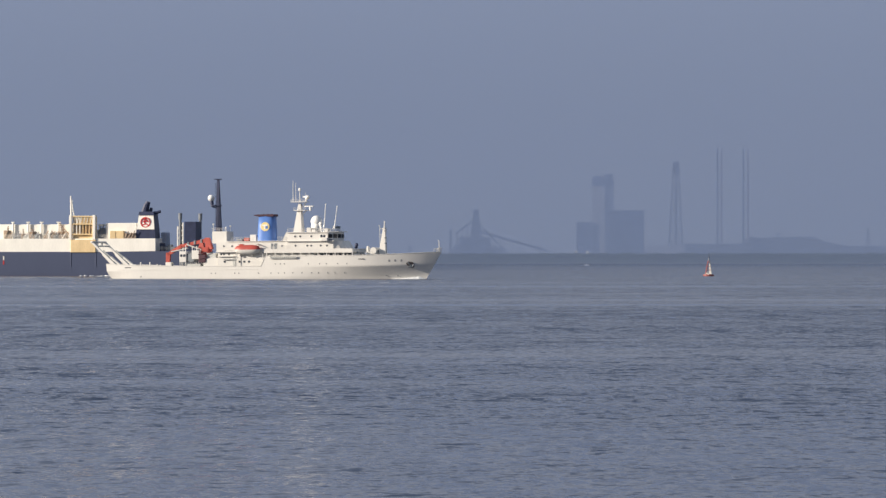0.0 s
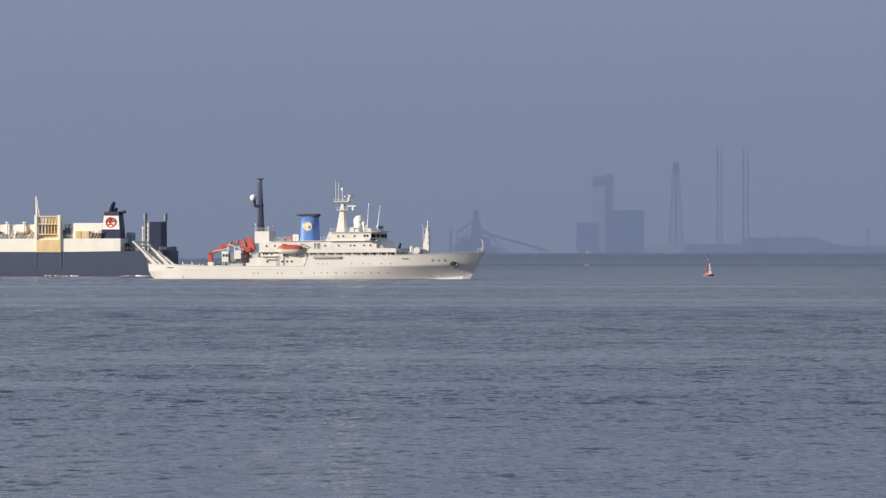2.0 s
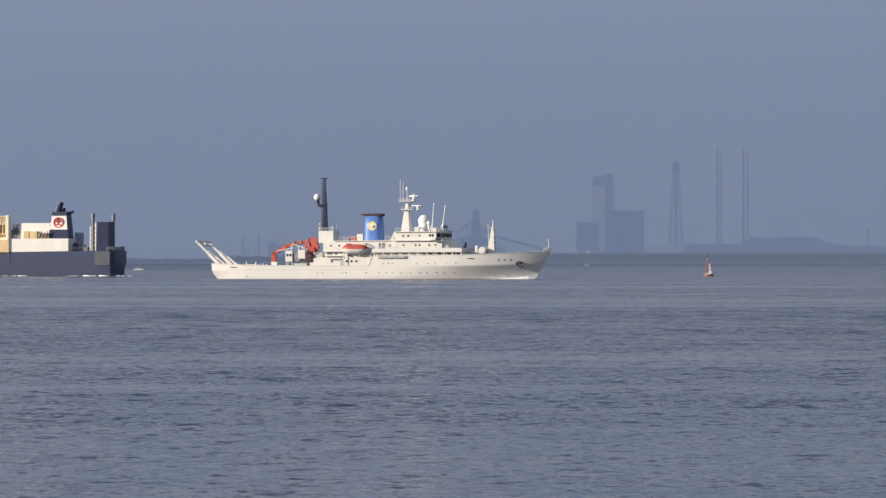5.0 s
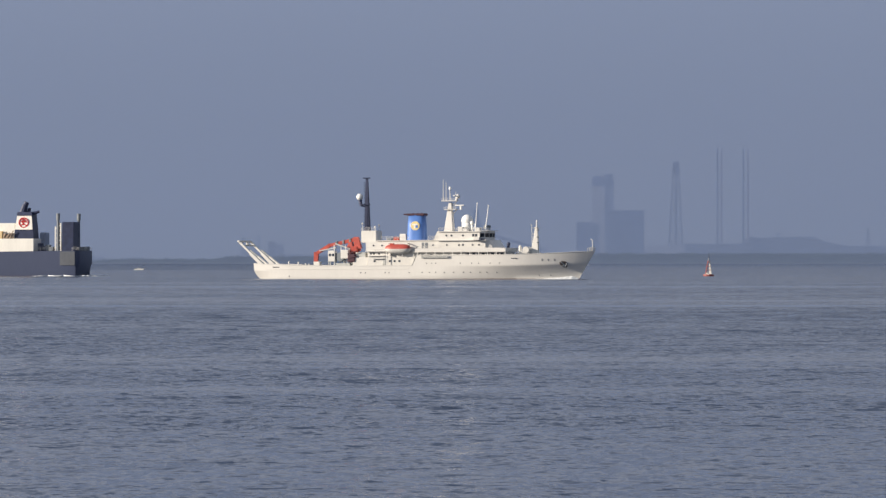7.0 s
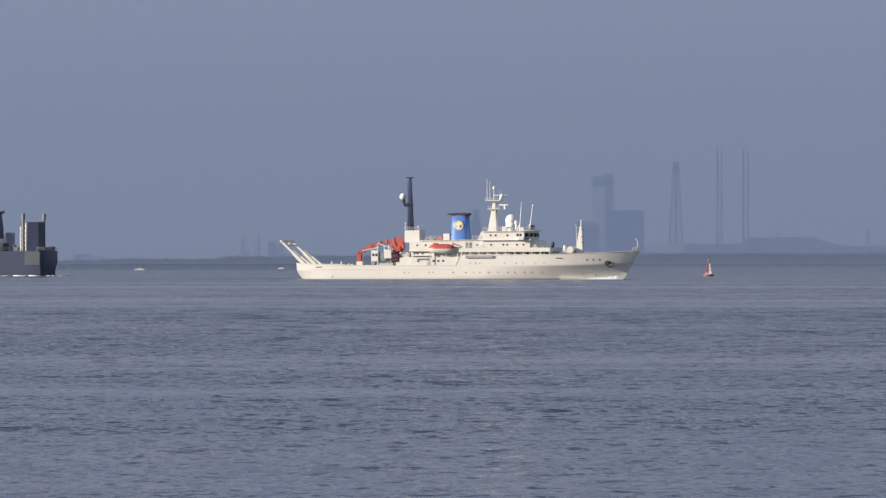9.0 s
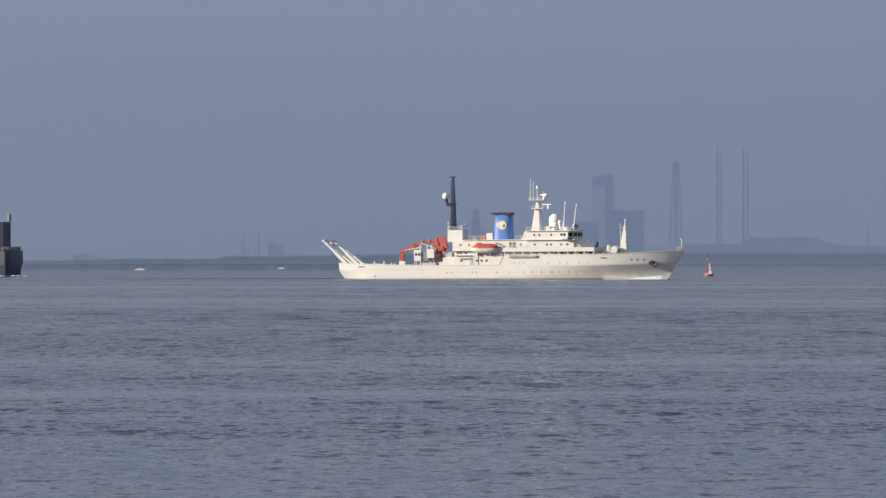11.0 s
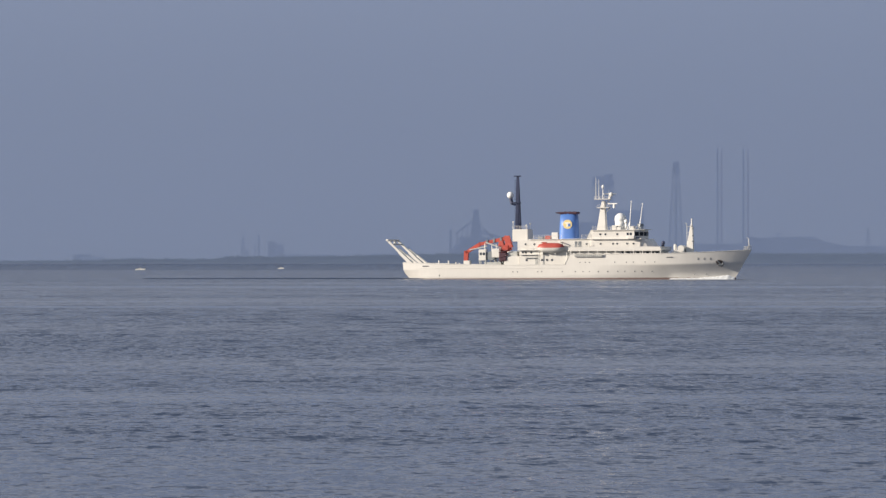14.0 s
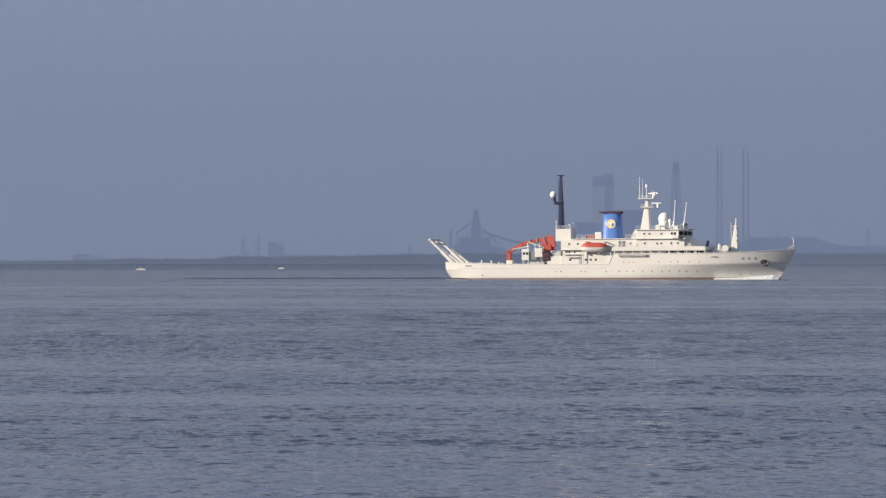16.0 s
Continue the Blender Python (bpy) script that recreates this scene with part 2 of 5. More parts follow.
# ---- sea ----
def sea_sheet(name, seed, reach, lift, amp, edge):
    """A sheet of wind waves round the shore, finely divided where the water is looked at."""
    rng = np.random.default_rng(seed)
    r = [0.02, 12.0, 26.0, 40.0]
    while r[-1] < 1000 and r[-1] < reach:
        r.append(r[-1] + max(0.2, 0.0042 * r[-1]))
    while r[-1] < reach:
        r.append(r[-1] * 1.05)
    r = np.array(r)
    ang = np.concatenate((np.radians(np.linspace(-10, 10, 300)), np.radians(np.linspace(16, 344, 42))))
    R, T = np.meshgrid(r, ang, indexing="ij")
    X, Y = R * np.sin(T), R * np.cos(T)
    step = np.maximum(0.2, 0.0042 * R)
    Z = np.zeros_like(X)
    group = 0.55 + 0.45 * np.sin(X * 0.11 + 2.1 * np.sin(Y * 0.021 + seed)) * np.sin(Y * 0.047 + 1.7 * np.sin(X * 0.05))
    for i in range(46):
        lam = 0.5 * 1.072 ** i
        th = rng.normal(-1.9, 0.9)
        k = 2 * pi / lam
        a = amp * 0.006 * lam ** 0.5 * np.clip(lam / (2.6 * step) - 0.6, 0, 1)
        s = np.sin(k * (X * cos(th) + Y * sin(th)) + rng.uniform(0, 6.28) + 0.8 * np.sin(X * 0.3 / lam + i))
        Z += a * (s + 0.35 * np.cos(2 * np.arcsin(np.clip(s, -1, 1)))) * group
    Z *= np.clip((R - 15) / 20, 0, 1) * (0.5 + 0.5 * np.clip((R - 60) / 110, 0, 1))   # smaller waves in the lee of the near shore
    Z *= 1 - 0.6 * np.clip((Y - 340) / 14, 0, 1) * np.clip((900 - Y) / 300, 0, 1)   # calmer beyond the wind line
    Z = Z + lift - edge * np.clip((R / reach - 0.9) * 10, 0, 1)
    nr, na = R.shape
    co = np.stack((X, Y, Z), -1).reshape(-1, 3)
    i, j = np.meshgrid(np.arange(nr - 1), np.arange(na), indexing="ij")
    j2 = (j + 1) % na
    quads = np.stack((i * na + j, i * na + j2, (i + 1) * na + j2, (i + 1) * na + j), -1).reshape(-1, 4)
    me = bpy.data.meshes.new(name)
    me.vertices.add(len(co))
    me.vertices.foreach_set("co", co.ravel())
    me.loops.add(quads.size)
    me.loops.foreach_set("vertex_index", quads.ravel().astype(np.int32))
    me.polygons.add(len(quads))
    me.polygons.foreach_set("loop_start", np.arange(0, quads.size, 4, dtype=np.int32))
    me.update(calc_edges=True)
    me.shade_smooth()
    me.materials.append(WATER)
    return new(name, me)


sea = tagged(sea_sheet("water", 3, 9000.0, -0.06, 0.62, 0.0), "blue-grey rippled sea with calm streaks", "water", kind="structure")
chop = tagged(sea_sheet("water_chop", 8, 1300.0, 0.0, 0.66, 0.6), "drifting wind waves on the blue-grey sea", "water", kind="structure")

# two upright haze-tinted sheets: over the water, and over the land before the works
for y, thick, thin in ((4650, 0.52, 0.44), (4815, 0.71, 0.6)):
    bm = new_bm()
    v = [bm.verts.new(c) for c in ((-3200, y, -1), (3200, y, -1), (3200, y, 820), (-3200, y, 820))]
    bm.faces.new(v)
    tagged(link("backdrop", bm, haze_material(thick, thin)), "blue-grey half-clear sheet imitating haze before the far shore", "haze", kind="structure")


# ---- research ship ----
HALF = 6.3
TURNING = []


def sheer(x):
    """Height of the hull's top edge along the ship."""
    if x < -1.09:
        k = max(0.0, (-20.93 - x) / (-20.93 - -43.82))
        return 3.42 + 0.72 * k ** 1.5
    if x < 0.13:
        return 3.42 + (6.05 - 3.42) * (x - -1.09) / (0.13 - -1.09)
    k = max(0.0, (x - 18.75) / (46.39 - 18.75))
    return 6.05 + 0.95 * k ** 1.8


def beam_at(x, z):
    """Half width of the hull at a place along it and a height."""
    d = max(0.0, (x - 19) / 27.1)
    w = max(0.0, (x - 6) / 39.95)
    top = HALF * (1 - min(1, d) ** 2.0)
    low = HALF * (1 - min(1, w) ** 1.25)
    aft = max(0.0, (-34 - x) / 10)
    top *= 1 - 0.1 * aft ** 2
    low *= 1 - 0.25 * aft ** 2
    t = max(0.0, min(1.0, z / sheer(x)))
    b = low + (top - low) * (0.95 * (t / 0.54) ** 1.12 if t < 0.54 else 0.95 + 0.05 * (t - 0.54) / 0.46)
    return b * (1 + 0.1 * min(0, z)) if z < 0 else b


def rake_at(x, z):
    """How far stem and stern draw in below the deck."""
    k = 1 - max(0.0, z) / sheer(x)
    return 1.5 * k ** 3 * max(0.0, (-38 - x) / 6) - 4.1 * k * max(0.0, (x - 20) / 26.0) ** 2


def side_at(x, z):
    """Half width of the finished hull at a place and a height."""
    st = x
    for _ in range(8):
        st = min(45.95, x - rake_at(st, z))
    return max(0.06, beam_at(st, z))


def research_ship():
    ship = thing("research_ship", "cream-white research ship with blue funnel under way at sea", "ship")
    xs = [-44.4, -44.1, -43.3] + [-42 + i * 1.25 for i in range(69)]
    xs = sorted([x for x in xs if abs(x - -0.48) > 1.2 and x < 45.5] + [-1.09, 0.13, 45.6, 45.95])
    bm = new_bm()
    grid = []
    for x in xs:
        top = sheer(x)
        row = []
        for z in (-2.4, -1.0, 0, 0.18, 0.36, 0.5, 0.54, 0.6, 1.0):
            zz = z if z <= 0 else z * top
            rake = rake_at(x, zz)
            b = max(0.06, beam_at(x, zz))
            row.append((x + rake, b, zz))
        grid.append(row)
    for side in (-1, 1):
        vs = [[bm.verts.new((x, side * b, z)) for x, b, z in row] for row in grid]
        for r0, r1 in zip(vs, vs[1:]):
            for i in range(8):
                bm.faces.new((r0[i], r1[i], r1[i + 1], r0[i + 1]))
        if side == -1:
            ends = vs
    for a, b in ((ends[0], vs[0]), (ends[-1], vs[-1])):
        for i in range(8):
            bm.faces.new((a[i], b[i], b[i + 1], a[i + 1]))
    hull = part("hull", bm, SHIP_HULL, ship, "cream-white riveted hull with raised forecastle", True)
    hull.data.set_sharp_from_angle(angle=radians(35))
    bm = new_bm()
    deck = []
    for x in xs[1:-1]:
        z = sheer(x) - 0.35
        b = max(0.03, beam_at(x, z) - 0.08)
        deck.append((bm.verts.new((x, -b, z)), bm.verts.new((x, b, z))))
    for a, b in zip(deck, deck[1:]):
        bm.faces.new((a[0], b[0], b[1], a[1]))
    part("deck", bm, DECK, ship)
    # rubbing strake and bulwark cap
    for z_of, rr, nm in ((lambda x: sheer(x), 0.09, "bulwark_cap"), (lambda x: 2.55, 0.07, "rubbing_strake")):
        use = [x for x in xs if x < 45.5] if nm == "bulwark_cap" else [x for x in xs if -42 < x < -1.09]
        for side in (-1, 1):
            bm = new_bm()
            rings = []
            for x in use:
                y, z = side * beam_at(x, z_of(x)), z_of(x)
                rings.append([bm.verts.new((x, y + rr * cos(k * pi / 3), z + rr * sin(k * pi / 3))) for k in range(6)])
            for p, q in zip(rings, rings[1:]):
                for k in range(6):
                    bm.faces.new((p[k], p[(k + 1) % 6], q[(k + 1) % 6], q[k]))
            bm.faces.new(rings[0])
            bm.faces.new(rings[-1])
            bmesh.ops.recalc_face_normals(bm, faces=bm.faces)
            part(nm, bm, WHITE, hull)

    def port(x, z, r=0.14):
        porthole(hull, x, -side_at(x, z) - 0.02, z, r)
    for x in (-14.83, -13.61, -8.27, -7.2, -1.78, 1.65, 3.64, 5.32, 7.61, 10.05, 12.64, 14.47, 16.92, 18.75, 21.34):
        port(x, 1.61)
    for x in (2.87, 4.25, 5.32, 11.88, 14.93, 16.76, 19.81, 22.26):
        port(x, 3.96, 0.13)
    # water discharges and an aft scupper, drawn with the porthole disc
    for x, z in ((31.9, 0.81), (34.8, 0.81), (-34.36, 0.73)):
        port(x, z, 0.17)
    # mooring openings, their inner shade given by dark blocks; draught and name marks
    for x0, x1, z in ((-38.94, -37.11, 3.14), (24.55, 26.83, 5.13)):
        bm = new_bm()
        xm = (x0 + x1) / 2
        b = side_at(xm, z)
        box(bm, x0, x1, -b - 0.05, -b + 0.1, z - 0.11, z + 0.11, 0.04)
        part("mooring_port", bm, GLASS, hull, "dark block for a shaded mooring opening")
    for x in (33.12, 34.64, 36.17):
        bm = new_bm()
        for dz, w in ((0.2, 0.17), (0, 0.26), (-0.2, 0.18)):
            z = 4.69 + dz
            bm.faces.new([bm.verts.new((x + u * w, -side_at(x + u * w, z + k * 0.07) - 0.04, z + k * 0.07)) for u, k in ((-1, -1), (1, -1), (1, 1), (-1, 1))])
        part("name_bars", bm, GREY, hull, "dark painted bars of lettering")
    ax = 37.7
    bm = new_bm()
    shape = [(ax - 0.4, 4.0), (ax - 0.2, 3.5), (ax + 0.4, 2.9), (ax + 1.0, 2.65), (ax + 1.4, 3.0), (ax + 1.6, 3.7), (ax + 1.1, 4.3), (ax + 0.2, 4.45)]
    front = [bm.verts.new((x, -side_at(x, z) - 0.2, z)) for x, z in shape]
    back = [bm.verts.new((x, -side_at(x, z) + 0.15, z)) for x, z in shape]
    bm.faces.new(front)
    for i in range(8):
        j = (i + 1) % 8
        bm.faces.new((front[i], back[i], back[j], front[j]))
    part("anchor_pocket", bm, RUSTY, hull, "dark anchor recess")
    bm = new_bm()
    for (xa, za), (xb, zb), r in (((0.1, 4.2), (1.0, 3.1), 0.17), ((0.2, 3.1), (1.0, 3.0), 0.2), ((1.0, 3.0), (1.5, 3.7), 0.2)):
        tube(bm, (ax + xa, -side_at(ax + xa, za) - 0.3, za), (ax + xb, -side_at(ax + xb, zb) - 0.3, zb), r)
    part("anchor", bm, GREY, hull, "dark stowed anchor")

    # deckhouses from aft to forward
    def house(name, x0, x1, w, z0, z1, front=0.0, label="", parent=ship):
        bm = new_bm()
        prism(bm, [(x0, z0), (x1 + front, z0), (x1, z1), (x0, z1)], -w, w)
        bmesh.ops.bevel(bm, geom=bm.edges[:], offset=0.12, segments=2, affect="EDGES")
        return part(name, bm, WHITE, parent, label)

    def slab(name, x0, x1, w, z, t=0.22, parent=ship):
        bm = new_bm()
        box(bm, x0, x1, -w, w, z - t, z, 0.05)
        return part(name, bm, WHITE, parent)
    low = house("main_deckhouse", -13.3, 3.49, 5.35, 3.0, 7.04, 0, "cream-white deckhouse behind the side deck")
    part("deck_store", box(new_bm(), -17.6, -13.5, -4.6, -1.0, 3.0, 5.6, 0.12), WHITE, ship, "low cream deck store")
    part("store_top", box(new_bm(), -16.8, -14.2, -4.2, -1.4, 5.5, 6.9, 0.12), STEEL, ship, "pale grey machinery casing")
    slab("boat_deck", -13.61, 0.43, 6.2, 7.26)
    mid = house("boat_deckhouse", -13.91, 8.06, 4.9, 7.04, 9.83, 0)
    slab("upper_deck", -10.86, 8.06, 5.2, 9.97, 0.18)
    tower = house("mast_house", -15.87, -11.75, 2.6, 9.39, 12.54, 0)
    fore = house("forward_deckhouse", 0.13, 23.32, 5.4, 5.87, 6.89, 0)
    slab("promenade_deck", -0.33, 23.78, 6.25, 7.04, 0.25)
    bm = new_bm()
    prism(bm, [(-0.18, 7.04), (23.94, 7.04), (23.63, 7.85), (9.59, 7.99), (-0.18, 7.77)], -6.25, -6.15)
    prism(bm, [(-0.18, 7.04), (23.94, 7.04), (23.63, 7.85), (9.59, 7.99), (-0.18, 7.77)], 6.15, 6.25)
    box(bm, 23.94 - 0.1, 23.94, -6.2, 6.2, 7.04, 7.85)
    part("promenade_bulwark", bm, WHITE, ship)
    acc = house("officer_deckhouse", 5.47, 18.44, 5.3, 7.04, 9.9, 0)
    bm = new_bm()
    rings = [[bm.verts.new((18.29 + dep * k, y, z)) for y, k in ((-5.2, 0), (-4.6, 0.5), (-3.2, 0.85), (-1.1, 1), (1.1, 1), (3.2, 0.85), (4.6, 0.5), (5.2, 0))] for z, dep in ((7.04, 4.2), (9.9, 2.0))]
    for i in range(7):
        bm.faces.new((rings[0][i], rings[0][i + 1], rings[1][i + 1], rings[1][i]))
    bm.faces.new(rings[1])
    bm.faces.new(rings[0])
    part("house_front", bm, WHITE, acc)
    part("bridge_aft_slope", prism(new_bm(), [(4.3, 9.9), (6.1, 9.9), (6.1, 12.1), (5.4, 12.1)], -5.0, 5.0), WHITE, ship)
    bridge = house("bridge_house", 5.93, 16.92, 5.2, 9.83, 12.1, 0.0, "cream-white wheelhouse with dark front windows")
    slab("bridge_roof", 5.62, 17.22, 5.6, 12.2, 0.2)
    slab("bridge_deck", 5.47, 18.75, 5.9, 9.95, 0.2)
    # promenade posts and openings under the bulwark
    for i in range(11):
        x = 0.43 + i * (23.78 - 0.43) / 10
        part("promenade_post", box(new_bm(), x - 0.1, x + 0.1, -6.2, -6.0, 5.94, 6.89), WHITE, fore)
    for i in range(8):
        x = 13.56 + i * 1.25
        bm = new_bm()
        box(bm, x, x + 0.85, -5.46, -5.35, 6.19, 6.66, 0.04)
        part("window", bm, GLASS, fore)
    # wheelhouse windows: side and front
    for x in (15.08, 15.85):
        bm = new_bm()
        box(bm, x - 0.28, x + 0.28, -5.27, -5.15, 10.78, 11.44, 0.04)
        part("window", bm, GLASS, bridge)
    # curved wheelhouse front with its band of windows
    arc = [(-5.2, 0.0), (-4.4, 1.1), (-2.9, 1.9), (-1.0, 2.3), (1.0, 2.3), (2.9, 1.9), (4.4, 1.1), (5.2, 0.0)]
    bm = new_bm()
    rings = [[bm.verts.new((16.76 + d, y, z)) for y, d in arc] for z in (9.97, 12.15)]
    for i in range(7):
        bm.faces.new((rings[0][i], rings[0][i + 1], rings[1][i + 1], rings[1][i]))
    bm.faces.new(rings[1])
    bm.faces.new(rings[0])
    part("wheelhouse_front", bm, WHITE, bridge)
    for (ya, da), (yb, db) in zip(arc, arc[1:]):
        bm = new_bm()
        p, q = Vector((16.76 + da + 0.05, ya, 0)), Vector((16.76 + db + 0.05, yb, 0))
        p, q = p.lerp(q, 0.08), p.lerp(q, 0.92)
        out = Vector((q.y - p.y, p.x - q.x, 0)).normalized() * 0.05
        vs = [bm.verts.new(c) for c in (p + Vector((0, 0, 10.63)), q + Vector((0, 0, 10.63)), q + out + Vector((0, 0, 11.62)), p + out + Vector((0, 0, 11.62)))]
        face = bm.faces.new(vs)
        bmesh.ops.solidify(bm, geom=[face], thickness=0.04)
        part("window", bm, GLASS, bridge)
    bm = new_bm()
    prism(bm, [(16.76, 12.19), (16.76 + 2.5, 12.19), (16.76 + 2.5, 12.32), (16.76, 12.32)], -4.2, 4.2)
    part("visor", bm, WHITE, bridge)
    for x in (7.91, 9.28, 12.34):
        porthole(bridge, x, -5.23, 11.07, 0.26)
    for x in (4.25, 8.06, 11.27, 12.34, 14.93, 16.61):
        porthole(acc if x > 5.47 else mid, x, -5.33 if x > 5.47 else -4.93, 8.65, 0.25)
    for x in (-9.49, 2.26, -11.78):
        porthole(mid, x, -4.93, 8.65, 0.25)
    for x0, x1 in ((2.11, 2.87), (1.2, 1.81)):
        bm = new_bm()
        box(bm, x0, x1, -4.97, -4.88, 7.48, 9.31, 0.03)
        part("door", bm, GREY, mid, "weathered grey steel door")
    for x in (-12.4, -11.6, -10.2):
        part("window", box(new_bm(), x - 0.22, x + 0.22, -5.42, -5.3, 6.3, 6.72, 0.03), GLASS, low)
    for x in (-7.3, -6.0, -4.7, -11.4):
        part("window", box(new_bm(), x - 0.26, x + 0.26, -5.42, -5.3, 4.35, 4.85, 0.03), GLASS, low)
    part("door", box(new_bm(), -9.2, -8.4, -5.43, -5.33, 3.52, 5.5, 0.03), STEEL, low)
    part("side_ledge", box(new_bm(), -13.2, -8.6, -5.95, -5.3, 5.9, 6.05, 0.04), WHITE, low)
    part("stowed_beam", box(new_bm(), -11.6, -8.9, -5.7, -5.45, 5.0, 5.22, 0.04), GREY, low)
    for x in (-7.9, -0.64):
        part("boat_deck_pillar", tube(new_bm(), (x, -6.0, 3.3), (x, -6.0, 7.04), 0.1, n=6), WHITE, ship)
    # stowed gangway along the side deck
    bm = new_bm()
    prism(bm, [(1.5, 5.35), (8.83, 5.35), (8.83, 5.75), (1.5, 5.87)], -6.75, -6.35)
    for i in range(14):
        x = 1.81 + i * 0.52
        tube(bm, (x, -6.8, 5.43), (x, -6.8, 6.09), 0.05, n=4)
    tube(bm, (1.5, -6.8, 6.09), (8.83, -6.8, 6.01), 0.06, n=5)
    part("gangway", bm, STEEL, ship, "stowed grey metal gangway")
    rail(ship, [(-13.3, -6.1, 7.26), (-8.42, -6.1, 7.26)])
    rail(ship, [(-1.25, -6.1, 7.26), (5.32, -5.9, 7.77)])
    rail(ship, [(-9.64, -5.1, 9.97), (-2.31, -5.1, 9.97)])
    rail(ship, [(3.03, -5.1, 9.97), (5.47, -5.1, 9.97)])
    rail(ship, [(5.93, -5.5, 12.2), (17.07, -5.5, 12.2), (17.07, 5.5, 12.2)], 0.9)
    rail(ship, [(-15.87, -2.5, 12.54), (-11.9, -2.5, 12.54)], 0.9)
    rail(ship, [(24.09, -5.0, 6.01), (28.67, -4.4, 6.16)], 0.9)

    # funnel, its cap and round emblem
    bm = new_bm()
    n, rings = 28, []
    for z, hx0, hx1, hy in ((9.83, -4.04, 1.07, 1.9), (13.2, -3.85, 0.97, 1.85), (16.5, -3.6, 0.85, 1.75)):
        ring = []
        for i in range(n):
            a = 2 * pi * i / n
            cx, sx = cos(a), sin(a)
            sq = (abs(cx) ** 3 + abs(sx) ** 3) ** (1 / 3)
            ring.append(bm.verts.new(((hx0 + hx1) / 2 + (hx1 - hx0) / 2 * cx / sq, hy * sx / sq, z)))
        rings.append(ring)
    for a, b in zip(rings, rings[1:]):
        for i in range(n):
            bm.faces.new((a[i], a[(i + 1) % n], b[(i + 1) % n], b[i]))
    bm.faces.new(rings[-1])
    funnel = part("funnel", bm, BLUE, ship, "bright blue funnel with yellow round emblem", True)
    bm = new_bm()
    prism(bm, [(-4.7, 16.62), (-3.4, 16.36), (0.98, 16.31), (0.98, 16.94), (-3.4, 16.9), (-4.7, 16.8)], -1.9, 1.9)
    bmesh.ops.bevel(bm, geom=bm.edges[:], offset=0.15, segments=2, affect="EDGES")
    part("funnel_cap", bm, MAROON, funnel, "dark maroon funnel cap")
    for x in (-2.44, -1.22, -0.15):
        part("exhaust_pipe", tube(new_bm(), (x, 0, 16.72), (x - 0.1, 0, 17.02), 0.25, n=10), DARK, funnel)
    bm = new_bm()
    ex, ez = -1.45, 13.72
    tube(bm, (ex, -1.9, ez), (ex, -1.72, ez), 1.18, n=28)
    part("emblem", bm, YELLOW, funnel, "yellow round emblem")
    bm = new_bm()
    box(bm, ex - 0.72, ex + 0.68, -1.97, -1.9, ez + 0.2, ez + 0.5)
    box(bm, ex - 0.22, ex + 0.1, -1.97, -1.9, ez - 0.7, ez + 0.2)
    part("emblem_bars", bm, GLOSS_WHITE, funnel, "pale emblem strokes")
    bm = box(new_bm(), ex + 0.2, ex + 0.78, -1.96, -1.9, ez - 0.55, ez + 0.1, 0.02)
    part("emblem_field", bm, BLUE, funnel, "blue emblem field")
    # small houses and lockers beside the funnel
    for x0, x1, z1, mt, nm in ((-7.5, -6.1, 10.85, ORANGE, "orange_locker"), (-5.8, -4.1, 11.66, WHITE, "vent_house"), (3.94, 5.01, 11.15, WHITE, "vent_house"), (-9.4, -8.1, 10.6, GREY, "skylight")):
        part(nm, box(new_bm(), x0, x1, -1.3, 1.3, 9.9, z1, 0.1), mt, ship)

    # dark after mast
    bm = new_bm()
    taper(bm, -15.6, -14.2, -0.6, 0.6, 12.47, -15.3, -14.75, -0.25, 0.25, 26.26)
    mast = part("after_mast", bm, DARK, ship, "tall blue-black tapered mast")
    part("crossbar", box(new_bm(), -16.0, -14.2, -0.6, 0.6, 26.15, 26.4, 0.06), DARK, mast)
    part("platform", box(new_bm(), -16.63, -14.35, -0.9, 0.9, 19.22, 19.58, 0.05), DARK, mast)
    bm = tube(new_bm(), (-16.94, 0, 20.68), (-16.63, 0, 19.07), 0.5, 0.4)
    tube(bm, (-16.63, 0, 19.07), (-14.8, 0, 18.63), 0.22)
    part("bracket", bm, DARK, mast)
    part("radome", ball(new_bm(), (-17.02, 0, 21.35), 0.9), GLOSS_WHITE, mast, "white satellite radome", True)
    bm = new_bm()
    for i in range(16):
        z = 13.06 + i * 0.8
        tube(bm, (-15.54, -0.95, z), (-15.26, -0.95, z), 0.04, n=4)
    for x in (-15.54, -15.26):
        tube(bm, (x, -0.95, 12.91), (x, -0.95, 25.23), 0.04, n=4)
    part("ladder", bm, DARK, mast)
    for x, y, z in ((-15.87, -1.5, 14.38), (-12.51, -1.2, 13.5), (-12.06, 1, 13.94)):
        bm = tube(new_bm(), (x, y, 12.54), (x, y, z), 0.07, n=6)
        ball(bm, (x, y, z), 0.28, n=8)
        part("deck_light", bm, WHITE, ship)

    # radar mast on the wheelhouse
    bm = new_bm()
    taper(bm, 6.1, 8.45, -1.3, 1.3, 12.18, 7.25, 8.0, -0.5, 0.5, 19.66)
    bmesh.ops.bevel(bm, geom=bm.edges[:], offset=0.1, segments=1, affect="EDGES")
    rm = part("radar_mast", bm, WHITE, ship, "cream-white tapered radar mast")
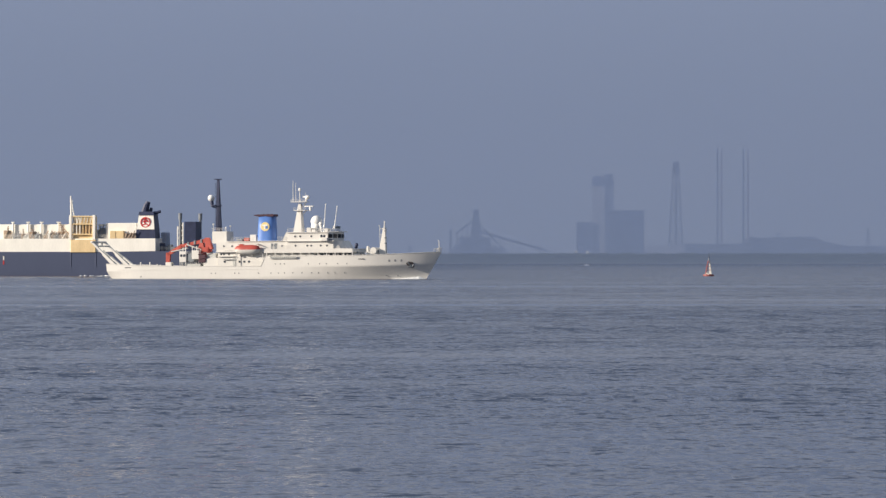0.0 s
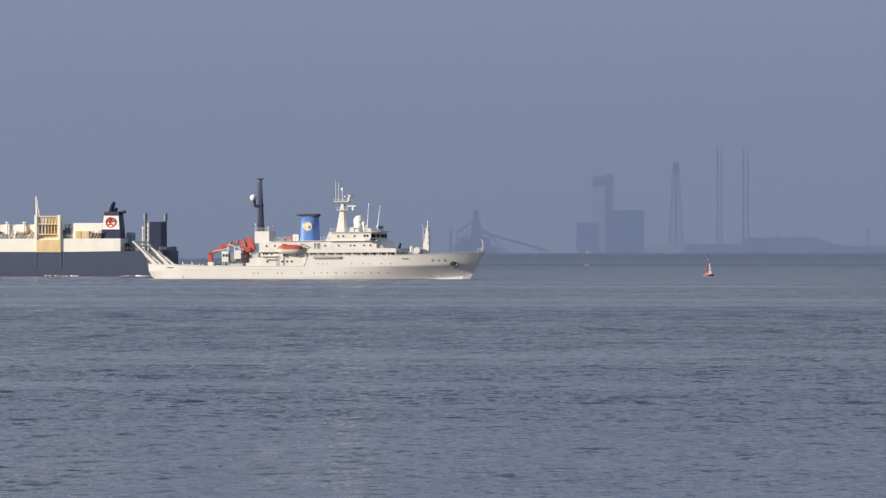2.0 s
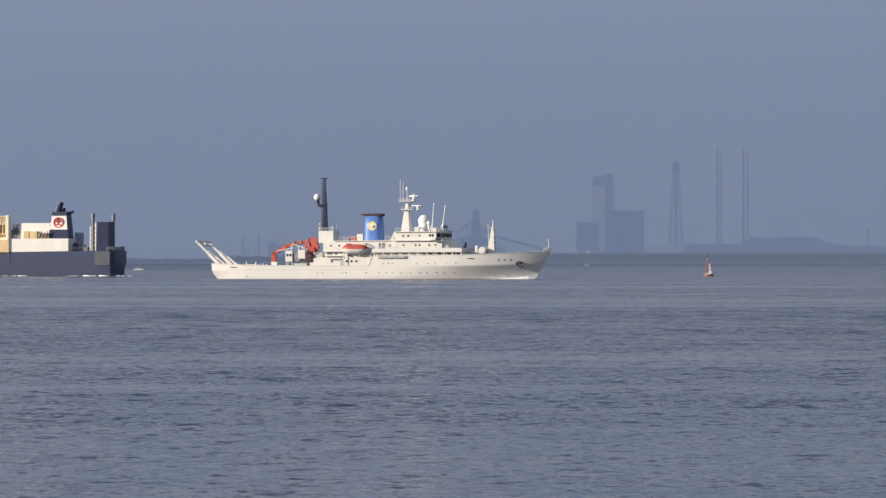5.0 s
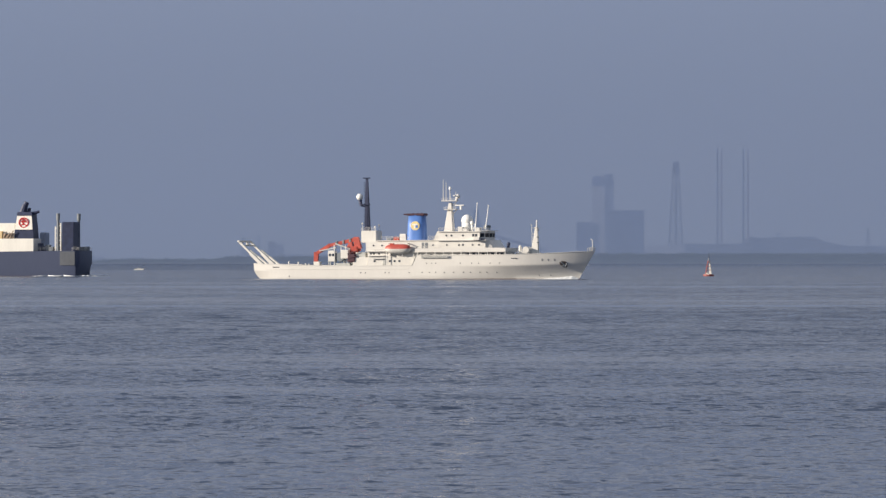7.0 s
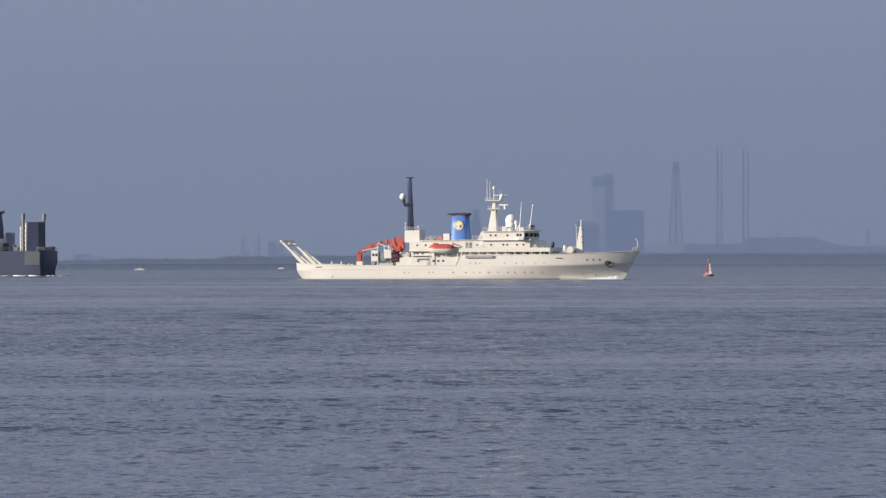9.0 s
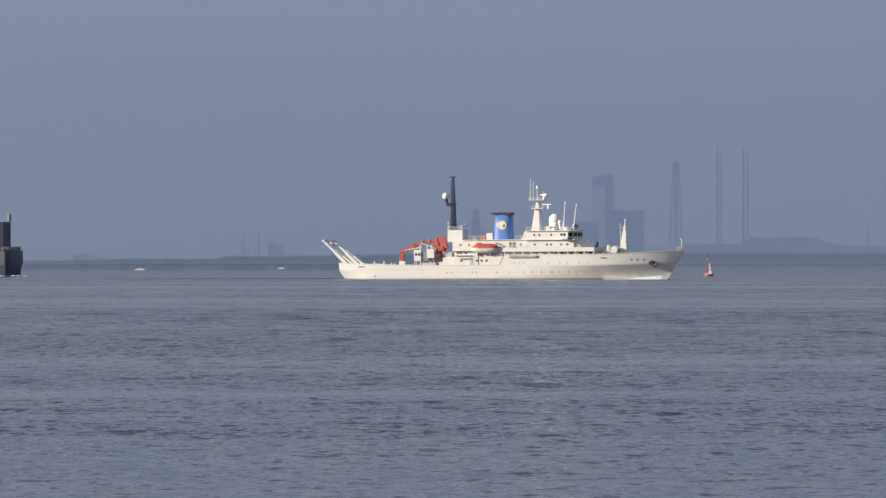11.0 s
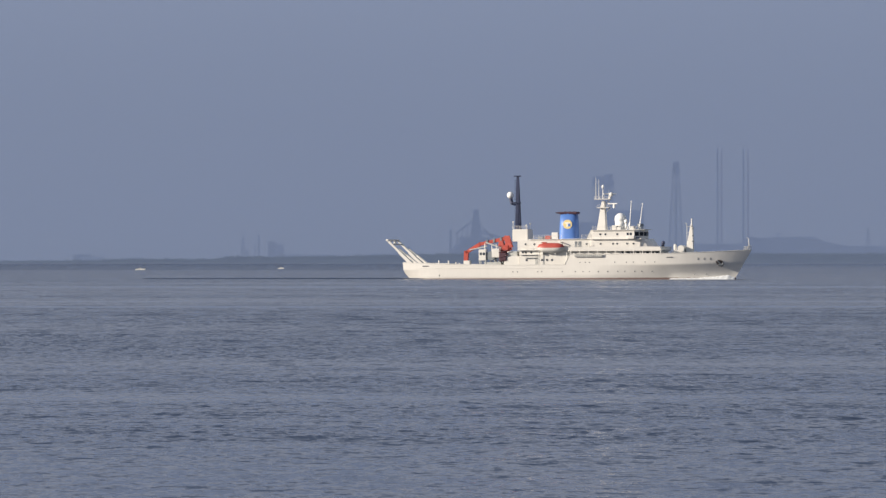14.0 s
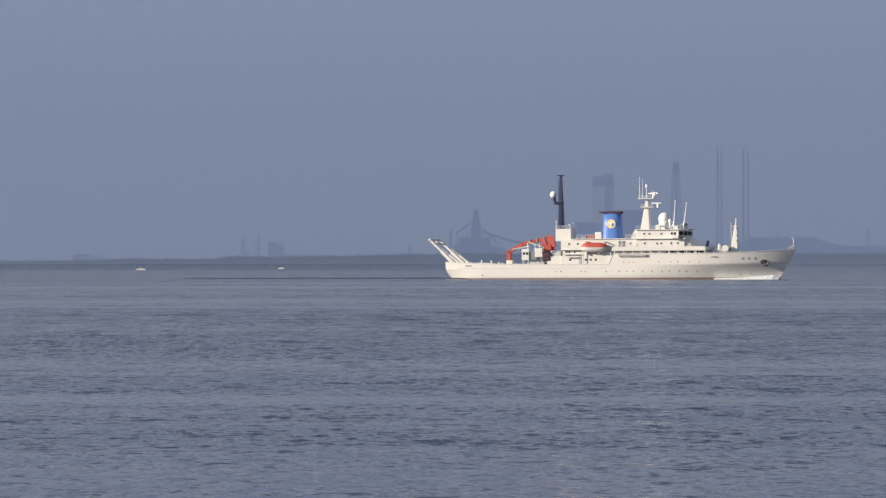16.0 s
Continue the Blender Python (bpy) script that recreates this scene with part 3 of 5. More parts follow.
    for x0, x1, z in ((5.5, 9.5, 20.1), (6.2, 9.4, 17.9)):
        part("mast_platform", box(new_bm(), x0, x1, -1.4, 1.4, z - 0.1, z + 0.1, 0.05), WHITE, rm)
        part("platform_brace", tube(new_bm(), (x1 - 0.2, 0, z - 0.1), (8.0, 0, z - 1.5), 0.1), WHITE, rm)
        rail(rm, [(x0, -1.35, z + 0.1), (x1, -1.35, z + 0.1)], 0.6, 1.3, 0.025)
    for x, z0, z1, r in ((5.57, 20.24, 25.67, 0.1), (6.33, 20.24, 25.08, 0.09), (7.4, 20.24, 23.18, 0.13), (8.93, 20.24, 22.44, 0.06)):
        part("antenna", tube(new_bm(), (x, 0.3, z0), (x, 0.3, z1), r, r * 0.6, 6), WHITE, rm)
    part("masthead_light", ball(new_bm(), (7.4, 0.3, 23.32), 0.36, 0.5, 10), GLOSS_WHITE, rm)
    bm = tube(new_bm(), (10.38, 0, 18.78 - 1.0), (10.38, 0, 18.78), 0.3, n=10)
    box(bm, 10.38 - 1.6, 10.38 + 0.9, -0.35, 0.35, 18.78, 18.78 + 0.3, 0.08)
    part("radar_scanner", bm, GLOSS_WHITE, rm)
    part("radar_pedestal", tube(new_bm(), (9.23, 0, 20.1), (9.23, 0, 21.12), 0.32, 0.25, 10), WHITE, rm)
    bm = box(new_bm(), -1.75, 1.75, -0.2, 0.2, 0.0, 0.3, 0.06)
    tube(bm, (0, 0, -0.3), (0, 0, 0.05), 0.2, n=10)
    TURNING.append(part("turning_radar", bm, GLOSS_WHITE, rm))
    part("search_dome", ball(new_bm(), (9.77, -0.6, 21.27), 0.5, 0.6, 10), WHITE, rm)
    # domes, poles and lockers on the wheelhouse roof
    bm = tube(new_bm(), (12.05, 0, 12.18), (12.05, 0, 14.9), 1.4, n=20)
    ball(bm, (12.05, 0, 14.95), 1.52, 1.58, 20)
    part("satellite_dome", bm, GLOSS_WHITE, ship, "tall white satellite dome", True)
    bm = tube(new_bm(), (14.04, -2.5, 12.18), (14.04, -2.5, 14.08), 0.28)
    ball(bm, (14.04, -2.5, 14.3), 0.5, 0.58)
    part("small_dome", bm, GLOSS_WHITE, ship, "", True)
    for p, q in (((15.03, -3, 12.18), (15.57, -3, 19.36)), ((17.2, -1.2, 12.18), (18.1, -1.2, 18.8))):
        p, q = Vector(p), Vector(q)
        bm = tube(new_bm(), p, q, 0.13, 0.08)
        tube(bm, p + Vector((-0.7, 0, 0)), p.lerp(q, 0.3), 0.06)
        ball(bm, q, 0.2, n=8)
        part("signal_pole", bm, GLOSS_WHITE, ship)
    for x0, x1, z1 in ((10.51, 11.73, 13.35), (11.88, 12.95, 12.91), (15.39, 16.3, 13.06)):
        part("roof_locker", box(new_bm(), x0, x1, -3.5, -1.5, 12.18, z1, 0.1), WHITE, ship)
    for y in (0.8, 3.4, 5.0):
        part("searchlight", ball(tube(new_bm(), (16.61, y, 12.18), (16.61, y, 13.2), 0.12), (16.61, y, 13.42), 0.42, n=10), GREY, ship)
    part("sidelight_screen", box(new_bm(), 17.22, 18.29, -5.75, -5.35, 9.83, 10.27, 0.05), DARK, bridge, "dark sidelight screen")
    part("bridge_wing", box(new_bm(), 15.39, 17.07, -6.6, 6.6, 9.83, 10.63, 0.1), WHITE, bridge)

    # foremast with its winch, vents on the forecastle
    bm = taper(new_bm(), 29.1, 31.1, -0.75, 0.75, 6.16, 30.2, 30.85, -0.22, 0.22, 13.1)
    bmesh.ops.bevel(bm, geom=bm.edges[:], offset=0.08, segments=1, affect="EDGES")
    fm = part("foremast", bm, WHITE, ship, "cream-white tapered foremast")
    part("topmast", tube(new_bm(), (30.52, 0, 13.0), (30.58, 0, 14.6), 0.2, 0.12), WHITE, fm)
    bm = tube(new_bm(), (29.4, -0.1, 8.2), (29.3, -0.1, 13.6), 0.06)
    for z in (9.2, 11.4, 12.9):
        tube(bm, (29.33, -0.1, z), (30.4, -0.1, z), 0.06)
    tube(bm, (29.3, -0.1, 13.6), (29.05, -0.1, 13.9), 0.12)
    part("ladder", bm, STEEL, fm)
    for z in (9.0, 10.4, 12.2):
        part("mast_fitting", box(new_bm(), 30.7, 31.2, -0.6, 0.1, z, z + 0.35, 0.05), GREY, fm)
    part("mast_lamp", ball(new_bm(), (30.58, 0, 14.7), 0.22, 0.3, 8), WHITE, fm)
    part("yard", box(new_bm(), 30.2, 30.9, -1.0, 1.0, 12.95, 13.1), WHITE, fm)
    bm = box(new_bm(), 26.4, 29, -2.2, 2.2, 6.01, 6.9, 0.12)
    tube(bm, (28.2, -2.4, 7.3), (28.2, 2.4, 7.3), 0.85, n=14)
    tube(bm, (26.6, -1.6, 6.5), (26.6, -1.6, 8.1), 0.42, n=10)
    ball(bm, (26.6, -1.6, 8.1), 0.42, n=10)
    part("windlass", bm, WHITE, ship, "cream-white anchor windlass")
    bm = tube(new_bm(), (23.5, -2, 6.89), (23.5, -2, 8.8), 0.4)
    ball(bm, (23.58, -2, 8.8), 0.5, 0.55, 12)
    part("vent_cowl", bm, DARK, ship, "dark ventilator cowl")
    for x in (24.88, 25.94, 32.2, 34.03, 36.02):
        y = -min(2.5, beam_at(x, 6) - 1.0)
        part("bollard", tube(new_bm(), (x, y, 6.01), (x, y, 6.6), 0.22), GREY, ship)
    rail(ship, [(44.2, -1.1, 6.6), (45.85, 0, 6.82), (44.2, 1.1, 6.6)], 1.1, 0.6, 0.06)
    bm = tube(new_bm(), (45.35, 0, 6.75), (45.2, 0, 9.68), 0.09)
    tube(bm, (45.2, 0, 9.68), (44.75, 0, 10.05), 0.07)
    part("jackstaff", bm, WHITE, ship)

    # lifeboat in its davits on the boat deck
    bm = new_bm()
    n, rings = 14, []
    lx0, lx1 = -8.34, -1.17
    for i in range(15):
        k = i / 14
        w = max(0.08, (1 - abs(2 * k - 1) ** 3.2) ** 0.5)
        rings.append((lx0 + (lx1 - lx0) * k, w, 0.45 * abs(2 * k - 1) ** 3))
    def lofted(lo, hi, up):
        b = new_bm()
        vs = []
        for x, w, s in rings:
            vs.append([b.verts.new((x, -6.3 + 1.25 * w * cos(a), 7.7 + s * (0.3 if up else 1) + up * w * sin(a) * (hi if up > 0 else lo))) for a in [pi * j / 10 for j in range(11)]])
        for p, q in zip(vs, vs[1:]):
            for j in range(10):
                b.faces.new((p[j], p[j + 1], q[j + 1], q[j]))
        return b
    boat = part("lifeboat", lofted(1.25, 1.25, -1), WHITE, ship, "white lifeboat with orange canopy in davits", True)
    part("canopy", lofted(1.3, 1.25, 1), ORANGE, boat, "orange lifeboat canopy", True)
    part("conning_hatch", box(new_bm(), -6.89, -5.82, -6.8, -5.8, 8.73, 9.17, 0.12), ORANGE, boat)
    for x in (-7.35, -2.31):
        bm = new_bm()
        prism(bm, [(x - 0.18, 7.26), (x + 0.18, 7.26), (x + 0.18, 9.02), (x - 0.18, 9.02)], -5.0, -4.7)
        box(bm, x - 0.16, x + 0.16, -6.4, -4.7, 9.02, 9.24, 0.04)
        tube(bm, (x, -6.2, 9.09), (x, -6.2, 8.21), 0.05)
        part("davit", bm, WHITE, ship)
    for x in (-7.2, -3.84):
        part("boat_chock", box(new_bm(), x, x + 0.4, -6.2, -5.2, 6.01, 7.11, 0.05), WHITE, ship)

    # orange folding crane on the work deck
    crane = part("deck_crane", tube(new_bm(), (-18.47, -1.5, 3.0), (-18.47, -1.5, 7.19), 0.85, 0.75, 16), ORANGE, ship, "orange-red folded deck crane")
    part("slew_house", box(new_bm(), -19.53, -16.94, -2.5, -0.6, 6.75, 8.51, 0.25), ORANGE, crane)
    part("knuckle", taper(new_bm(), -17.86, -16.02, -2.3, -0.8, 7.92, -18.16, -16.94, -2.1, -1.0, 10.93), ORANGE, crane)
    def arm(nm, p, q, w0, w1, mat=ORANGE):
        p, q = Vector(p), Vector(q)
        d = (q - p).normalized()
        up = Vector((-d.z, 0, d.x))
        b = new_bm()
        prism(b, [((p + up * w0)[0], (p + up * w0)[2]), ((q + up * w1)[0], (q + up * w1)[2]), ((q - up * w1)[0], (q - up * w1)[2]), ((p - up * w0)[0], (p - up * w0)[2])], p.y - 0.45, p.y + 0.45)
        part(nm, b, mat, crane)
    arm("main_boom", (-16.94, -1.6, 10.41), (-24.88, -1.6, 8.73), 0.48, 0.4)
    arm("outer_boom", (-24.57, -1.6, 8.87), (-28.54, -1.6, 6.6), 0.46, 0.36)
    arm("boom_tip", (-28.39, -1.6, 7.04), (-28.54, -1.6, 4.4), 0.6, 0.5)
    arm("lower_boom", (-16.48, -1.6, 7.92), (-20.91, -1.6, 5.57), 0.6, 0.42)
    arm("hydraulic_ram", (-18.92, -2.2, 7.77), (-23.04, -2.2, 9.24), 0.16, 0.14, STEEL)
    arm("hydraulic_ram", (-22.74, -2.2, 8.21), (-27.32, -2.2, 7.33), 0.14, 0.12, STEEL)
    part("crane_winch", box(new_bm(), -20.3, -15.11, 0.2, 2.2, 3.81, 6.6, 0.3), HAZEGREY, crane, "dark winch housing")
    for x, z in ((-22.74, 9.61), (-20.91, 9.97), (-19.08, 10.34)):
        part("hose_clamp", box(new_bm(), x - 0.25, x + 0.25, -2.2, -1.0, z - 0.8, z + 0.25, 0.05), GREY, crane)
    part("tip_base", box(new_bm(), -29, -27.32, -2.4, -0.8, 3.52, 4.55, 0.1), WHITE, crane)

    part("slew_motor", box(new_bm(), -18.9, -16.9, -4.9, -3.2, 4.4, 6.5, 0.2), MAROON, crane, "dark maroon slewing motor")
    for z in (5.2, 6.5):
        part("hydraulic_pipe", tube(new_bm(), (-18.9, -4.9, z), (-16.4, -4.9, z + 0.7), 0.12), MAROON, crane)
    part("boom_jaw", taper(new_bm(), -19.8, -18.2, -2.5, -0.7, 8.3, -19.4, -18.6, -2.3, -0.9, 9.6), ORANGE, crane)

    # winch control cabin and winches
    cab = part("winch_cabin", box(new_bm(), -24.37, -22.46, -4.4, -2.6, 4.55, 7.41, 0.1), WHITE, ship, "small white control cabin")
    for x in (-23.83, -22.99):
        part("window", box(new_bm(), x - 0.3, x + 0.3, -4.46, -4.36, 5.94, 6.6, 0.03), GLASS, cab)
    part("window", box(new_bm(), -22.46 - 0.04, -22.46 + 0.06, -4.0, -3.0, 5.94, 6.75, 0.03), GLASS, cab)
    for x in (-24.21, -22.61):
        for y in (-4.2, -2.8):
            part("cabin_leg", box(new_bm(), x - 0.1, x + 0.1, y - 0.1, y + 0.1, 3.0, 4.62), STEEL, cab)
    part("equipment_box", box(new_bm(), -20.9, -18.9, -4.4, -2.6, 5.3, 7.6, 0.1), WHITE, ship, "white equipment housing on the winch frame")
    bm = tube(new_bm(), (-21.2, -4.1, 5.75), (-21.2, -2.4, 5.75), 1.15, n=20)
    part("winch_drum", bm, GREY, ship, "grey winch drum")
    bm = new_bm()
    for x in (-22, -20.02):
        tube(bm, (x, -3.3, 3.0), (-20.93, -3.3, 6.31), 0.14)
    for x in (-19.56, -18.8):
        tube(bm, (x, -3.3, 3.0), (x - 1.0, -3.3, 5.43), 0.11)
    box(bm, -22.15, -18.49, -4.3, -2.4, 3.0, 4.11, 0.06)
    part("winch_frame", bm, STEEL, ship)
    for i, (x, z1, r) in enumerate(((-23.07, 8.95, 0.14), (-21.24, 8.51, 0.1), (-20.02, 8.8, 0.1), (-18.19, 5.43, 0.35), (-15.74, 5.28, 0.4))):
        part("vent_pipe", tube(new_bm(), (x, -3.0, 3.0), (x, -3.0, z1), r, n=8), WHITE if i < 3 else GREY, ship)
    for x, z1 in ((-34.67, 4.62), (-32.07, 4.55), (-30.09, 4.11), (-29.17, 3.96)):
        part("fairlead_post", tube(new_bm(), (x, -5.6, 3.2), (x, -5.6, z1), 0.2), WHITE, ship)

    # stern gantry of two raked legs
    for y in (-4.5, 4.5):
        p, q = Vector((-42.15, y, 3.5)), Vector((-48.8, y, 9.9))
        d = (q - p).normalized()
        side_way = Vector((-d.z, 0, d.x))

        def spar(nm, f0, f1, w, shift=0.0, mat=WHITE):
            """A square spar along the raked leg, from one share of its length to another."""
            u, v = p.lerp(q, f0) + side_way * shift, p.lerp(q, f1) + side_way * shift
            b = prism(new_bm(), [((u + side_way * w).x, (u + side_way * w).z), ((v + side_way * w).x, (v + side_way * w).z), ((v - side_way * w).x, (v - side_way * w).z), ((u - side_way * w).x, (u - side_way * w).z)], y - w, y + w)
            bmesh.ops.bevel(b, geom=b.edges[:], offset=w * 0.25, segments=1, affect="EDGES")
            return part(nm, b, mat, ship)
        leg = spar("gantry_leg", -0.02, 1.0, 0.27)
        part("sleeve", prism(new_bm(), [(-42.75, 3.4), (-41.4, 3.4), (p.lerp(q, 0.55).x + 0.45, p.lerp(q, 0.55).z + 0.05), (p.lerp(q, 0.55).x - 0.1, p.lerp(q, 0.55).z - 0.45)], y - 0.42, y + 0.42), WHITE, leg)
        part("gantry_ram", tube(new_bm(), (-40.3, y, 3.4), p.lerp(q, 0.62) + Vector((0.55, 0, 0.2)), 0.2), STEEL, ship)
        part("ram_sleeve", tube(new_bm(), (-40.3, y, 3.4), Vector((-40.3, y, 3.4)).lerp(p.lerp(q, 0.62) + Vector((0.55, 0, 0.2)), 0.6), 0.33), WHITE, ship)
        part("gantry_foot", box(new_bm(), -42.8, -39.8, y - 0.55, y + 0.55, 3.3, 4.0, 0.15), WHITE, ship)
    c = Vector((-42.15, 0, 3.5)).lerp(Vector((-48.8, 0, 9.9)), 0.84)
    part("gantry_tie", tube(new_bm(), (c.x, -4.4, c.z), (c.x, 4.4, c.z), 0.2), STEEL, ship)
    part("gantry_beam", box(new_bm(), -49.2, -48.5, -4.9, 4.9, 9.7, 10.2, 0.12), WHITE, ship)
    for y in (-2.2, 2.2):
        part("gantry_block", box(new_bm(), -49.1, -48.6, y - 0.4, y + 0.4, 8.95, 9.68, 0.1), STEEL, ship)

    # bow wave and wash along the waterline
    bm = new_bm()
    prev = None
    for i in range(45):
        x = 41.7 - i * 0.36
        d = i / 44
        bh = (1.3 * (1 - d) ** 3.0 + 0.1) * (0.75 + 0.5 * noise.noise((i * 0.7, 3, 1)) + 0.25 * random.random()) * min(1, 0.15 + i * 0.17)
        y0 = -side_at(x, 0.2)
        low_edge = -0.75                        # the ship trims by the stern: the foam reaches down to the water
        row = [bm.verts.new((x, y0 + 0.05, bh - 0.25)), bm.verts.new((x, y0 - 0.35 - 0.5 * d, bh * 0.7 - 0.3)), bm.verts.new((x - 0.2, y0 - 0.9 - 1.6 * d, low_edge))]
        if prev:
            for j in (0, 1):
                bm.faces.new((prev[j], row[j], row[j + 1], prev[j + 1]))
        prev = row
    part("bow_wave", bm, FOAM, ship, "white foam at the bow", True)
    bm, prev = new_bm(), None                      # the near arm of the stern wave
    for i in range(46):
        k = i / 45
        x, y = -39.0 - 72.0 * k * 0.956, -6.4 - 72.0 * k * 0.293
        h = 0.2 * min(1.0, i / 4) * (1 - k) ** 0.7 * (0.8 + 0.3 * noise.noise((i * 0.31, 5, 2)))
        row = [bm.verts.new((x + dx * 0.293, y - dx * 0.956, z - 0.0049 * x - 0.12)) for dx, z in ((-2.6, -0.2), (-1.0, h * 0.6), (0.0, h), (0.5, h * 0.55), (1.0, -0.2))]
        if prev:
            for j in range(4):
                bm.faces.new((prev[j], row[j], row[j + 1], prev[j + 1]))
        prev = row
    part("stern_wave", bm, WATER, ship, "low dark wave trailing from the stern", True)
    bm = new_bm()
    for i in range(6):
        ball(bm, (-45.0 - random.uniform(0, 4), random.uniform(-4.5, -1.5), 0.06), random.uniform(0.3, 0.7), random.uniform(0.1, 0.2), 8)
    part("stern_foam", bm, FOAM, ship, "small white foam at the stern", True)
    return ship


SHIP = research_ship()


# ---- ro-ro freighter ----
def roro_freighter():
    ship = thing("roro_ship", "navy and white roll-on freighter under way at sea", "ship")
    W = 16.0
    top = 7.43
    bm = new_bm()
    st = [(0.0, 1.5, 0.0), (-0.2, 0.8, 0.0), (-0.55, 0.35, 0.0), (-1.1, 0.1, 0.0), (-2.0, 0.0, 0.0), (-6, 0, 0), (-30, 0, 0), (-60, 0, 0), (-95, 0, 0), (-105, 2.2, 0), (-114, 5.5, 0), (-122, 9.9, 0)]
    rows = []
    for x, inset, _ in st:
        row = []
        for z, k in ((-3, 0.3), (0, 0.12), (1.5, 0.05), (4, 0.0), (top if x < -14.37 else 7.77, 0.0)):
            xx = x - (3.2 * max(0, (3.5 - z)) / 6.5 if x > -1 else 0) + (3 * (1 - z / top) if x < -110 else 0)
            row.append((xx, inset + k, z))
        rows.append(row)
    for flip in (0, 1):
        vs = [[bm.verts.new((x, W - y if flip else y, z)) for x, y, z in r] for r in rows]
        for a, b in zip(vs, vs[1:]):
            for i in range(4):
                bm.faces.new((a[i], b[i], b[i + 1], a[i + 1]))
        if not flip:
            one = vs
    for a, b in ((one[0], vs[0]), (one[-1], vs[-1])):
        for i in range(4):
            bm.faces.new((a[i], a[i + 1], b[i + 1], b[i]))
    for a, b, c, d in zip(one, one[1:], vs, vs[1:]):
        bm.faces.new((a[4], b[4], d[4], c[4]))
    hull = part("hull", bm, RORO_HULL, ship, "dark navy steel hull", True)
    hull.data.set_sharp_from_angle(angle=radians(38))
    # thin raised strips for the hull's seam lines below the lift door
    for x in (-41.01, -33.12):
        part("hull_seam", box(new_bm(), x - 0.15, x + 0.15, -0.1, 0.1, 3.0, 7.34, 0.05), RORO_HULL, hull)
    part("side_door", box(new_bm(), -5.96, -1.23, -0.12, 0.1, 3.29, 7.52, 0.06), DOOR_GREY, hull, "grey loading door")
    # white upper hull
    white = part("upper_hull", box(new_bm(), -112, -14.37, 0.05, W - 0.05, 7.36, 11.48, 0.08), RORO_WHITE, ship, "cream-white upper hull side")
    # ochre lift tower with lattice cage
    part("lift_door", box(new_bm(), -41.01, -33.12, -0.35, 3.5, 7.26, 11.14, 0.1), RORO_YELLOW, ship, "ochre yellow side door")
    cage = part("lift_tower", box(new_bm(), -40.48, -34.17, 0.6, 5.0, 11.14, 18.3, 0.1), RORO_YELLOW, ship, "ochre yellow lift tower with lattice cage")
    for x in (-40.31, -39.26, -38.2, -37.24, -36.28, -35.23, -34.35):
        part("cage_bar", box(new_bm(), x - 0.13, x + 0.13, 0.1, 0.62, 12.61, 18.3, 0.03), RORO_WHITE if x < -38 else RORO_YELLOW, cage)
    for z in (18.22, 15.9, 12.78):
        part("cage_beam", box(new_bm(), -40.66, -34, -0.2, 0.6, z - 0.2, z + 0.2, 0.04), RORO_YELLOW, cage)
    # solid brown strips stand for the shaded gaps between the bars
    for x in (-39.8, -38.7, -37.7, -36.8, -35.7, -34.8):
        part("cage_gap_strip", box(new_bm(), x - 0.17, x + 0.17, 0.4, 0.59, 12.95, 15.6), BROWN, cage, "brown strip for a shaded gap in the lattice")
    for i in range(6):
        x = -40.0 + i
        bm = tube(new_bm(), (x, 0.3, 16.1), (x + 0.45, 0.05, 18.5), 0.13, n=5)
        part("roof_stay", bm, RORO_WHITE, cage)
    for x in (-41.1, -33.65):
        part("corner_post", box(new_bm(), x - 0.4, x + 0.4, -0.4, 0.5, 11.14, 18.65, 0.06), RORO_WHITE, cage)
    bm = tube(new_bm(), (-41.18, 1, 18.47), (-41.36, 1, 24.52), 0.3, 0.18)
    tube(bm, (-40.31, 1, 18.47), (-41.27, 1, 24), 0.16)
    for z in (19.51, 20.55, 21.58, 22.62):
        tube(bm, (-41.18, 1, z), (-40.66, 1, z + 0.4), 0.12)
    part("mast", bm, RORO_WHITE, ship, "white lattice signal mast")
    # long deckhouses
    a = part("fore_deckhouse", box(new_bm(), -108, -41.88, 4.5, 14, 11.4, 15.89, 0.15), RORO_WHITE, ship, "cream-white long deckhouse")
    b = part("aft_deckhouse", box(new_bm(), -30.32, -20.68, 1.3, 14, 11.4, 16.23, 0.15), RORO_WHITE, ship, "cream-white deckhouse")
    rail(ship, [(-62.56, 0.4, 11.48), (-41.88, 0.4, 11.48)], 1.1, 2.2, 0.05, RORO_WHITE)
    rail(ship, [(-32.77, 0.4, 11.48), (-20.68, 0.4, 11.48)], 1.1, 2.2, 0.05, RORO_WHITE)
    for x in (-60.64, -55.73, -51.52, -46.09):
        bm = tube(new_bm(), (x, 4, 11.4), (x, 4, 16.58), 0.28, n=8)
        box(bm, x - 0.55, x + 0.55, 3.6, 4.4, 16.32, 16.66, 0.1)
        part("vent_post", bm, RORO_WHITE, ship)
    rng = random.Random(5)
    for i, x in enumerate((-61.86, -58.53, -56.78, -55.9, -53.8, -52.22, -49.42, -48.19, -47.14, -45.92, -44.51, -43.46, -42.59)):
        h = (2.6, 0.9, 1.6, 1.2, 2.2, 1.5, 1.2, 2.0, 1.7, 1.3, 2.3, 1.8, 1.2)[i]
        w = rng.uniform(0.6, 1.3)
        bm = box(new_bm(), x - w, x + w, 1.6, 3.4, 11.4, 11.4 + h, 0.12)
        tube(bm, (x - w * 0.6, 1.5, 11.57), (x + w * 0.7, 1.4, 11.57 + h + 0.5), 0.14)
